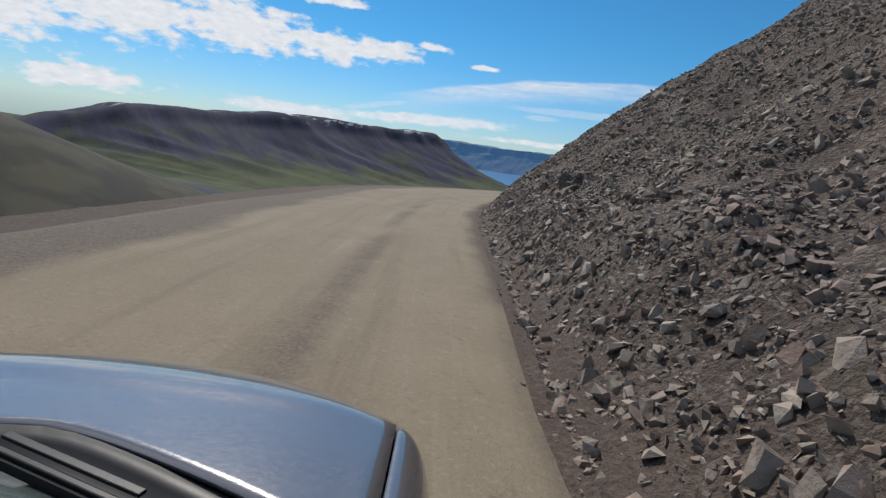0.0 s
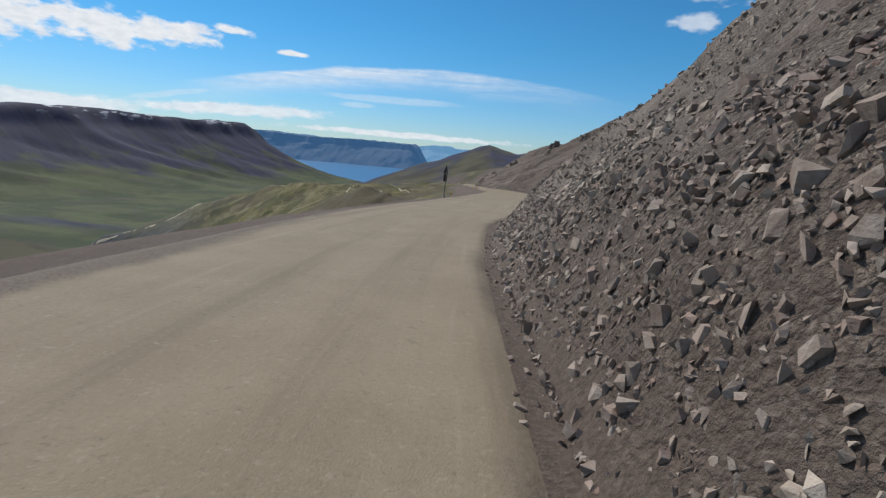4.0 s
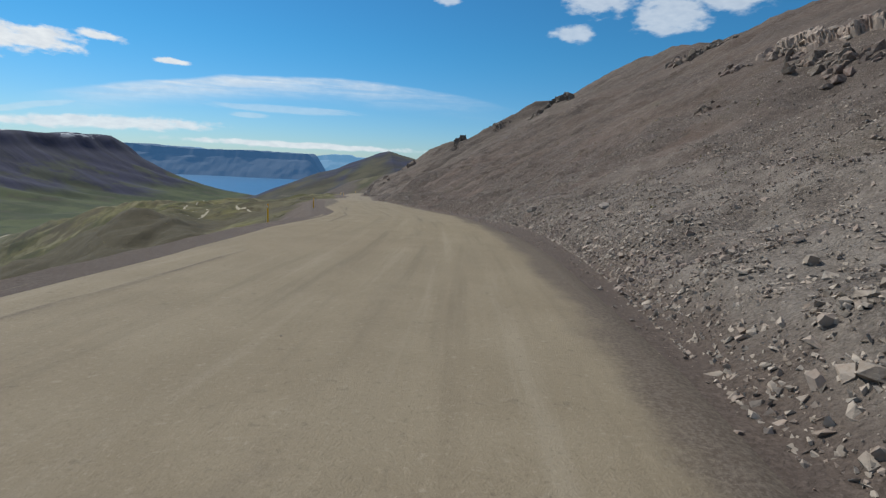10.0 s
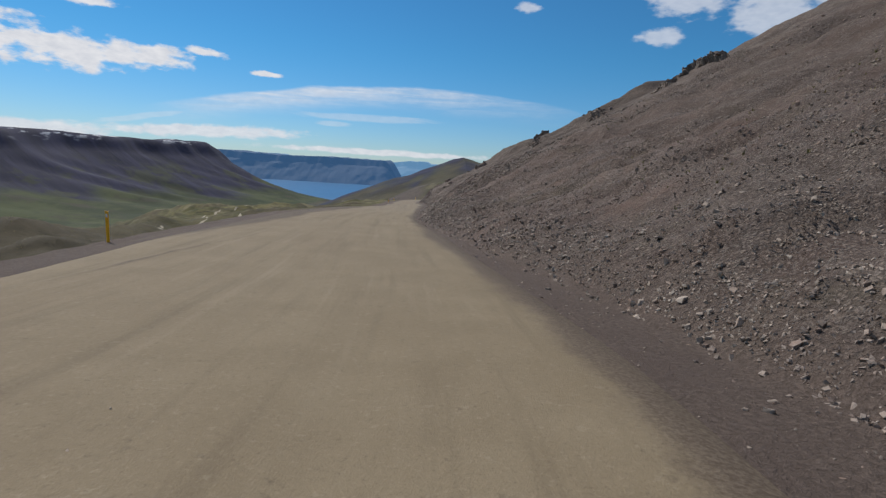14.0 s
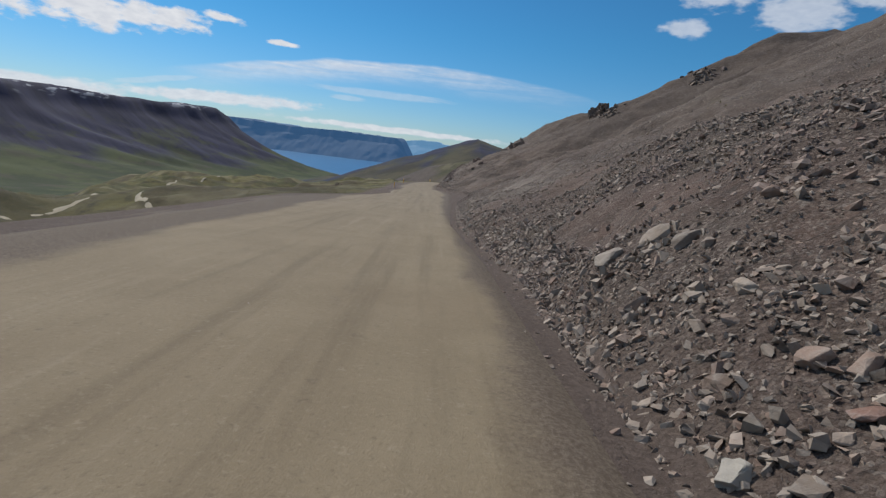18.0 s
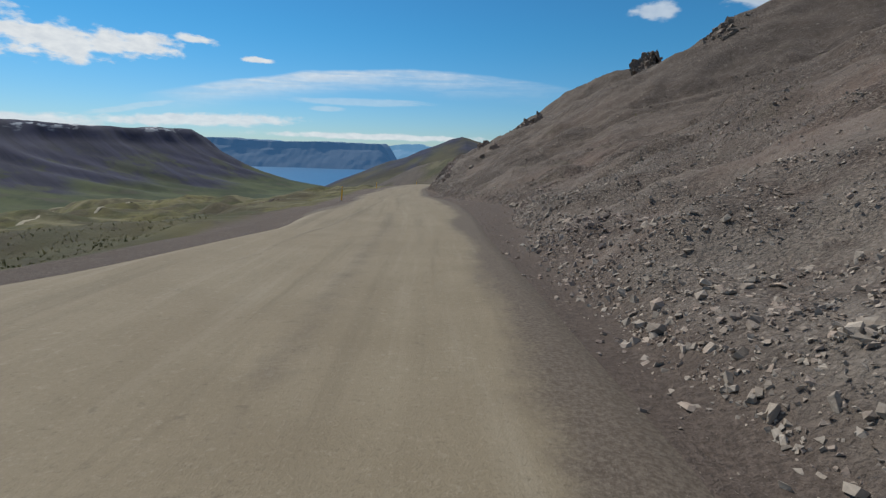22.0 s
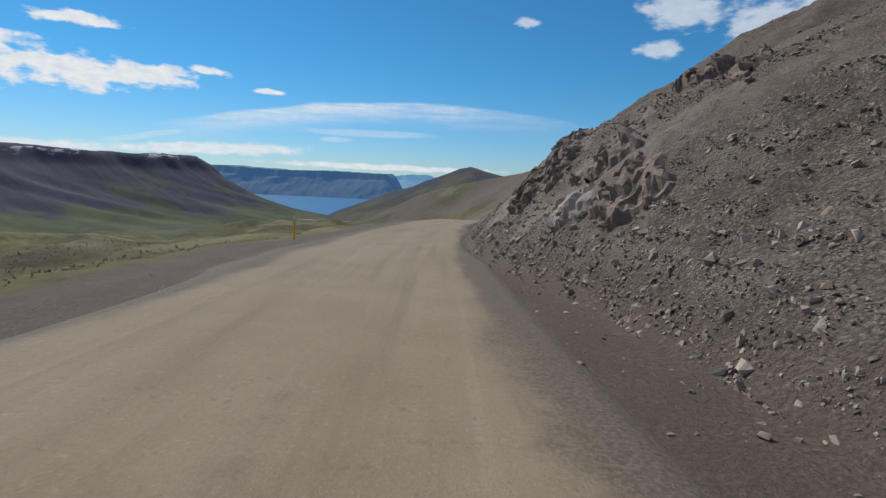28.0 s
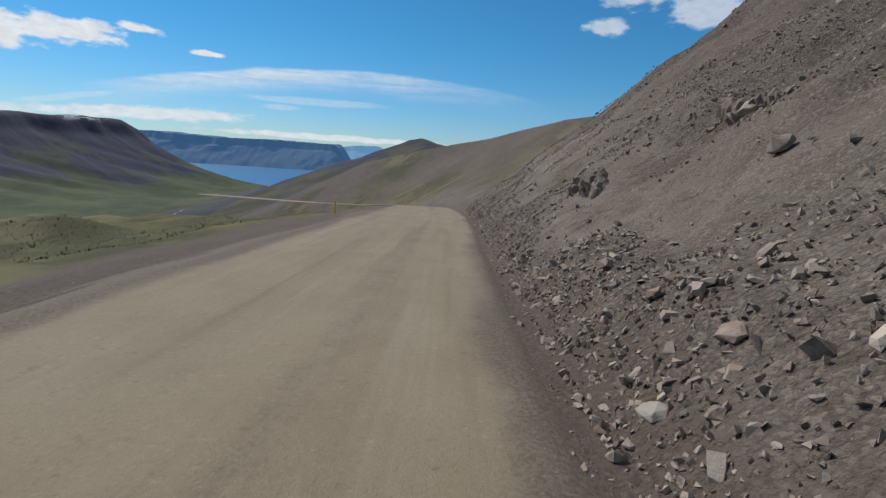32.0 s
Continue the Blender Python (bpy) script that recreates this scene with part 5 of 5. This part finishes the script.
track([(-26, 172), (-33, 179), (-37, 187), (-36, 198), (-44, 216), (-58, 240), (-62, 266), (-64, 290)], 0.6, "pale dirt track looping over the mossy bench")
track([(-24, 190), (-30, 196), (-33, 212), (-46, 236)], 0.5, "pale dirt track looping over the mossy bench")
track([(-330, 420), (-230, 400), (-190, 440), (-170, 520), (-205, 640), (-260, 760)], 2.8, "pale dirt road winding along the valley floor")
track([(-420, 500), (-330, 560), (-300, 700), (-330, 900), (-380, 1200)], 2.8, "pale dirt road winding along the valley floor")


# ---- mountains beyond the fjord ----
def far_ridge(name, xs_, top, y0, depth, mat, label, seed):
    """A long stepped mountain front seen across the water."""
    u = np.array([0, 0.25, 0.45, 0.6, 0.78, 0.9, 1.0, 1.0])
    lift = np.array([0, 0.22, 0.4, 0.52, 0.66, 0.74, 0.97, 1.0])
    XX, UU = np.meshgrid(xs_, u)
    tt = top(xs_)[None, :]
    YY = y0 + UU * depth + 30 * fbm(XX * 0.008 + seed, UU * 2, 3) + np.r_[0, 0, 0, 0, 0, 0, 0, 400.0][:, None]
    ZZ = -175 + (tt + 175) * lift[:, None] + 4 * fbm(XX * 0.02 + seed, UU * 5, 3) * (lift[:, None] > 0.1)
    ob = link_mesh(name, np.stack([XX, YY, ZZ], -1).reshape(-1, 3), grid_faces(len(xs_), len(u)), mat)
    return tagged(ob, label, "mountain", kind="structure")


far_ridge("backdrop_plateau", np.linspace(-2400, -280, 220), lambda x: 8 + 6 * fbm(x * 0.004, x * 0, 3) - 150 * smooth(-420, -285, x) + 6 * smooth(-900, -1700, x), 3400, 260, MAT_FAR, "flat-topped mountain across the fjord with painted blue haze glow", 1)
far_ridge("backdrop_ridge", np.linspace(-2600, 900, 260), lambda x: 4 + 16 * np.clip(fbm(x * 0.006 + 3, x * 0, 3), -0.4, 1), 4250, 250, MAT_FARTHER, "mountain ridge on the horizon with painted pale blue haze glow", 5)


# ---- the car, standing where the drive begins ----
MAT_PAINT = material("dark_blue_grey_paint", plain(rgb(0.20, 0.195, 0.205), 0.24, 0.55, 0.06, 60.0, 1.0))
MAT_TRIM = material("black_trim", plain(rgb(0.012, 0.012, 0.013), 0.45))
MAT_RUBBER = material("tyre_rubber", plain(rgb(0.02, 0.02, 0.02), 0.85))
MAT_RIM = material("alloy", plain(rgb(0.42, 0.43, 0.45), 0.3, 0.9))
MAT_LAMP = material("lamp_lens", plain(rgb(0.7, 0.72, 0.74), 0.12))
MAT_TAIL = material("red_lens", plain(rgb(0.35, 0.01, 0.01), 0.2))
MAT_CHROME = material("bright_steel", plain(rgb(0.6, 0.6, 0.6), 0.2, 1.0))


def glass_look(g, s):
    s.inputs["Base Color"].default_value = rgb(0.5, 0.62, 0.6)
    s.inputs["Roughness"].default_value = 0.03
    s.inputs["Transmission Weight"].default_value = 0.85
    s.inputs["IOR"].default_value = 1.45


MAT_GLASS = material("tinted_glass", glass_look)
car = empty("car", pose(-0.695, -0.281, 0.0, 0, 0, 22), "dark blue-grey car with glossy bonnet on the gravel road", "car")


def sheet_part(name, fn, nu, nv, mat, parent, label="", thick=0.012):
    """A curved panel from a function of u and v in 0..1, with a real thickness."""
    bm = bmesh.new()
    g = [[bm.verts.new(fn(i / nu, j / nv)) for i in range(nu + 1)] for j in range(nv + 1)]
    for j in range(nv):
        for i in range(nu):
            bm.faces.new((g[j][i], g[j][i + 1], g[j + 1][i + 1], g[j + 1][i]))
    bmesh.ops.recalc_face_normals(bm, faces=bm.faces)
    bmesh.ops.solidify(bm, geom=list(bm.faces), thickness=thick)
    bmesh.ops.recalc_face_normals(bm, faces=bm.faces)
    return part(name, bm, mat, parent, label, True)


def ease(a, b, v):
    t = min(max((v - a) / (b - a), 0), 1)
    return t * t * (3 - 2 * t)


def bonnet_rear(x):
    return 0.935 - 0.38 * math.sqrt(min(abs(x), 0.7) ** 2 + 0.012)


def bonnet_point(u, v):
    x = (u * 2 - 1) * 0.70
    rear, front = bonnet_rear(x), 1.45 - 0.30 * x * x - 0.5 * max(0.0, abs(x) - 0.5) ** 2
    k = min(v / 0.85, 1.0)
    y = rear + (front - rear) * k
    z = 1.0 - 0.05 * min(max((y - 0.78) / 0.34, -0.6), 1.0) - 0.035 * (abs(x) / 0.7) ** 4
    z -= 0.095 * max(0.0, (y - 1.12) / (front - 1.12)) ** 2
    if v > 0.85:
        w_ = (v - 0.85) / 0.15
        y, z = y + 0.03 * math.sin(w_ * 1.6), z - 0.2 * w_
    return (x, y, z)


def wing_point(side):
    def fn(u, v):
        a = bonnet_point(1.0, v)
        tip = ease(0.5, 1.0, v)
        return (side * (0.705 + 0.125 * math.sin(u * 1.57) * (1 - 0.30 * tip)), a[1] - 0.14 * u * tip, a[2] - 0.004 - 0.36 * u ** 2.0 * (1 - 0.35 * tip))
    return fn


sheet_part("bonnet", bonnet_point, 28, 20, MAT_PAINT, car, "glossy bonnet mirroring the clouds")
for sd_ in (-1, 1):
    sheet_part("wing", wing_point(sd_), 12, 20, MAT_PAINT, car)
    sheet_part("sill_panel", lambda u, v, q=sd_: (q * (0.85 + 0.02 * math.sin(v * 3.1)), -2.55 + 3.2 * u, 0.28 + 0.66 * v), 20, 6, MAT_PAINT, car, thick=0.03)
    for y0, y1, nm in ((-0.42, 0.52, "front_door"), (-1.42, -0.46, "rear_door")):
        d = sheet_part(nm, lambda u, v, q=sd_, a=y0, b=y1: (q * (0.876 + 0.02 * math.sin(v * 3.1)), a + (b - a) * u, 0.34 + 0.6 * v), 8, 6, MAT_PAINT, car)
        part("door_handle", box(0.03, 0.17, 0.035, (sd_ * 0.91, y0 + 0.16, 0.84), 0.01), MAT_PAINT, d)
        sheet_part("side_window", lambda u, v, q=sd_, a=y0, b=y1: (q * (0.84 - 0.2 * v), a + 0.05 + (b - a - 0.1) * (u - 0.22 * v * (1 if a > -1 else 0.2) * u), 0.97 + 0.40 * v), 4, 4, MAT_GLASS, car)
    m = part("door_mirror", box(0.2, 0.1, 0.14, (sd_ * 0.98, 0.40, 1.0), 0.03), MAT_PAINT, car)
    part("mirror_glass", box(0.16, 0.006, 0.1, (sd_ * 0.98, 0.348, 1.0), 0.003), MAT_CHROME, m)
    sheet_part("front_pillar", lambda u, v, q=sd_: (q * (0.70 - 0.1 * v + 0.03 * u), 0.66 - 0.66 * v, 1.0 + 0.45 * v), 2, 8, MAT_TRIM, car, thick=0.05)
    part("head_lamp", box(0.26, 0.12, 0.11, (sd_ * 0.56, 1.25, 0.63), 0.04), MAT_LAMP, car, "clear head lamp")
    part("tail_lamp", box(0.2, 0.08, 0.3, (sd_ * 0.66, -2.54, 0.86), 0.03), MAT_TAIL, car, "red tail lamp")
    for y in (0.86, -1.68):
        quarter = pose(0, 0, 0, 0, 90, 0)
        tyre = part("wheel", tube(0.315, 0.2, (sd_ * 0.74, y, 0.315), 40, quarter), MAT_RUBBER, car, "dusty black tyre")
        part("rim", tube(0.2, 0.02, (sd_ * 0.845, y, 0.315), 28, quarter), MAT_RIM, tyre, "alloy rim")
        part("hub_cap", tube(0.05, 0.03, (sd_ * 0.855, y, 0.315), 16, quarter), MAT_TRIM, tyre)
sheet_part("scuttle", lambda u, v: ((u * 2 - 1) * (0.7 - 0.02 * v), bonnet_rear((u * 2 - 1) * 0.7) - 0.006 - 0.17 * v, 0.985 - 0.03 * math.sin(v * 3.1)), 20, 6, MAT_TRIM, car, "black plastic scuttle under the wipers")
sheet_part("windscreen", lambda u, v: ((u * 2 - 1) * (0.68 - 0.1 * v), bonnet_rear((u * 2 - 1) * 0.66) - 0.14 - 0.66 * v, 0.985 + 0.46 * v), 16, 10, MAT_GLASS, car, thick=0.006)
sheet_part("dashboard", lambda u, v: ((u * 2 - 1) * 0.62, 0.62 - 0.30 * ((u * 2 - 1) * 0.6) ** 2 - 0.42 * v, 0.93 - 0.05 * v), 10, 4, MAT_TRIM, car, thick=0.03)
sheet_part("roof", lambda u, v: ((u * 2 - 1) * 0.59, 0.02 - 1.85 * v, 1.45 + 0.03 * math.sin(v * 3.14) - 0.05 * abs(u * 2 - 1) ** 3), 12, 12, MAT_PAINT, car, thick=0.03)
sheet_part("rear_window", lambda u, v: ((u * 2 - 1) * (0.57 + 0.08 * v), -1.84 - 0.56 * v, 1.43 - 0.42 * v), 8, 5, MAT_GLASS, car)
sheet_part("tailgate", lambda u, v: ((u * 2 - 1) * 0.84, -2.40 - 0.18 * math.sin(v * 1.8), 1.0 - 0.6 * v), 10, 8, MAT_PAINT, car, thick=0.03)
part("floor_pan", box(1.5, 3.7, 0.12, (0, -0.62, 0.30), 0.03), MAT_TRIM, car)
part("front_bumper", box(1.56, 0.30, 0.34, (0, 1.22, 0.46), 0.09), MAT_PAINT, car)
part("grille", box(0.7, 0.05, 0.16, (0, 1.42, 0.66), 0.015), MAT_TRIM, car)
part("rear_bumper", box(1.64, 0.22, 0.3, (0, -2.52, 0.46), 0.07), MAT_PAINT, car)
for x0, x1 in ((0.52, 0.02), (-0.08, -0.58)):
    def blade_y(x):
        return bonnet_rear(x) - 0.10
    mid = Vector(((x0 + x1) / 2, (blade_y(x0) + blade_y(x1)) / 2 - 0.03, 1.02))
    way = Vector((x1 - x0, blade_y(x1) - blade_y(x0), 0.0))
    aim = way.to_track_quat("X", "Z").to_matrix().to_4x4()
    w = part("wiper", box(way.length, 0.014, 0.012, mid, 0.003, aim), MAT_TRIM, car, "black windscreen wiper")
    part("wiper_blade", box(way.length * 1.1, 0.006, 0.022, mid - Vector((0, 0.012, 0.012)), 0.0, aim), MAT_RUBBER, w)
    part("wiper_arm", box(way.length * 0.62, 0.016, 0.008, mid + way * 0.2 + Vector((0, 0.022, 0.014)), 0.002, aim), MAT_TRIM, w, "black wiper arm")


# ---- tufts, pebbles and single stones ----
def tufts(name, x, y, size, mat, blades=5):
    """Short tufts of grass and moss: a few narrow leaning blades each."""
    n = len(x)
    z = height(x, y)
    a = rng.uniform(0, 6.28, (n, blades))
    lean = rng.uniform(0.2, 0.8, (n, blades)) * size[:, None]
    wd = 0.16 * size[:, None] * np.ones((1, blades))
    root = np.stack([x[:, None] + 0.2 * lean * np.cos(a), y[:, None] + 0.2 * lean * np.sin(a), z[:, None] - 0.03 + 0 * a], -1)
    side = np.stack([-np.sin(a) * wd, np.cos(a) * wd, 0 * a], -1)
    tip = root + np.stack([np.cos(a) * lean, np.sin(a) * lean, size[:, None] * rng.uniform(0.5, 1.0, (n, blades)) + 0.03], -1)
    v = np.stack([root - side, root + side, tip], 2).reshape(-1, 3)
    return link_mesh(name, v, np.arange(len(v)).reshape(-1, 3), mat)


def tuft_look(g, s):
    r = g.add("ShaderNodeNewGeometry").outputs["Random Per Island"]
    c = g.mix(r, rgb(0.13, 0.12, 0.045), rgb(0.27, 0.24, 0.10))
    g.link(g.mix(g.ramp(g.noise(place(g), 0.3, 4), 0.4, 0.65), c, rgb(0.075, 0.08, 0.02)), s.inputs["Base Color"])
    s.inputs["Roughness"].default_value = 0.9


MAT_TUFT = material("dry_moss_and_grass", tuft_look)
n = 26000
ty = rng.uniform(120, 320, n)
tl = 3.0 + 34 * rng.uniform(0, 1, n) ** 1.6
tx = lane_x(ty) - shoulder(ty) - tl
ok = fbm(tx * 0.12, ty * 0.12, 3) > -0.25
tagged(tufts("grass", tx[ok], ty[ok], 0.05 * 2.2 ** rng.uniform(0, 1, ok.sum()), MAT_TUFT), "short olive and straw-coloured tufts on the mossy bench", "grass", kind="stuff")
n = 5000
ty = rng.uniform(0, 310, n)
tu = 1.5 + 14 * rng.uniform(0, 1, n)
tx = lane_x(ty) + foot(ty) + tu
ok = fbm(tx * 0.2 + 9, ty * 0.2, 3) > 0.35
tagged(tufts("moss", tx[ok], ty[ok], 0.05 * 2.6 ** rng.uniform(0, 1, ok.sum()), MAT_TUFT), "sparse olive moss tufts between the stones", "moss", kind="stuff")

n = 11000
py_ = rng.uniform(-3, 300, n)
pd = rng.uniform(-4.6, 1.1, n)
pebbles = rubble("pebbles", lane_x(py_) + pd, py_, 0.014 * 4.2 ** rng.uniform(0, 1, n) ** 2.6, MAT_DUSTY, sink=-0.9, shapes=CHIPS)
tagged(pebbles, "loose pebbles scattered on the packed gravel road", "gravel", kind="stuff")

SLABS = []
for k in range(12):
    sv, sf = stone_shape(300 + k, [0.3, 0.4, 0.55, 0.65][k % 4], 14)
    me = bpy.data.meshes.new("stone")
    me.from_pydata(sv.tolist(), [], sf.tolist())
    me.materials.append(MAT_STONE)
    SLABS.append(me)
for y0, y1, count, reach in ((4, 30, 120, 7), (44, 60, 30, 5), (149, 173, 90, 7), (205, 222, 16, 3), (240, 262, 44, 5)):
    for k in range(count):
        y = rng.uniform(y0, y1)
        up = 0.25 + reach * rng.uniform(0, 1) ** 1.8
        x = one(lane_x(np.array([y])) + foot(np.array([y]))) + up
        size = 0.15 * 2.2 ** rng.uniform(0, 1) ** 1.7
        ob = new("stone", SLABS[int(rng.integers(0, 12))])
        ob.parent = ground
        ob.matrix_world = rest(x, y, size, 0.10, rng.uniform(0, 360), (rng.normal(0, 14), rng.normal(0, 14)))
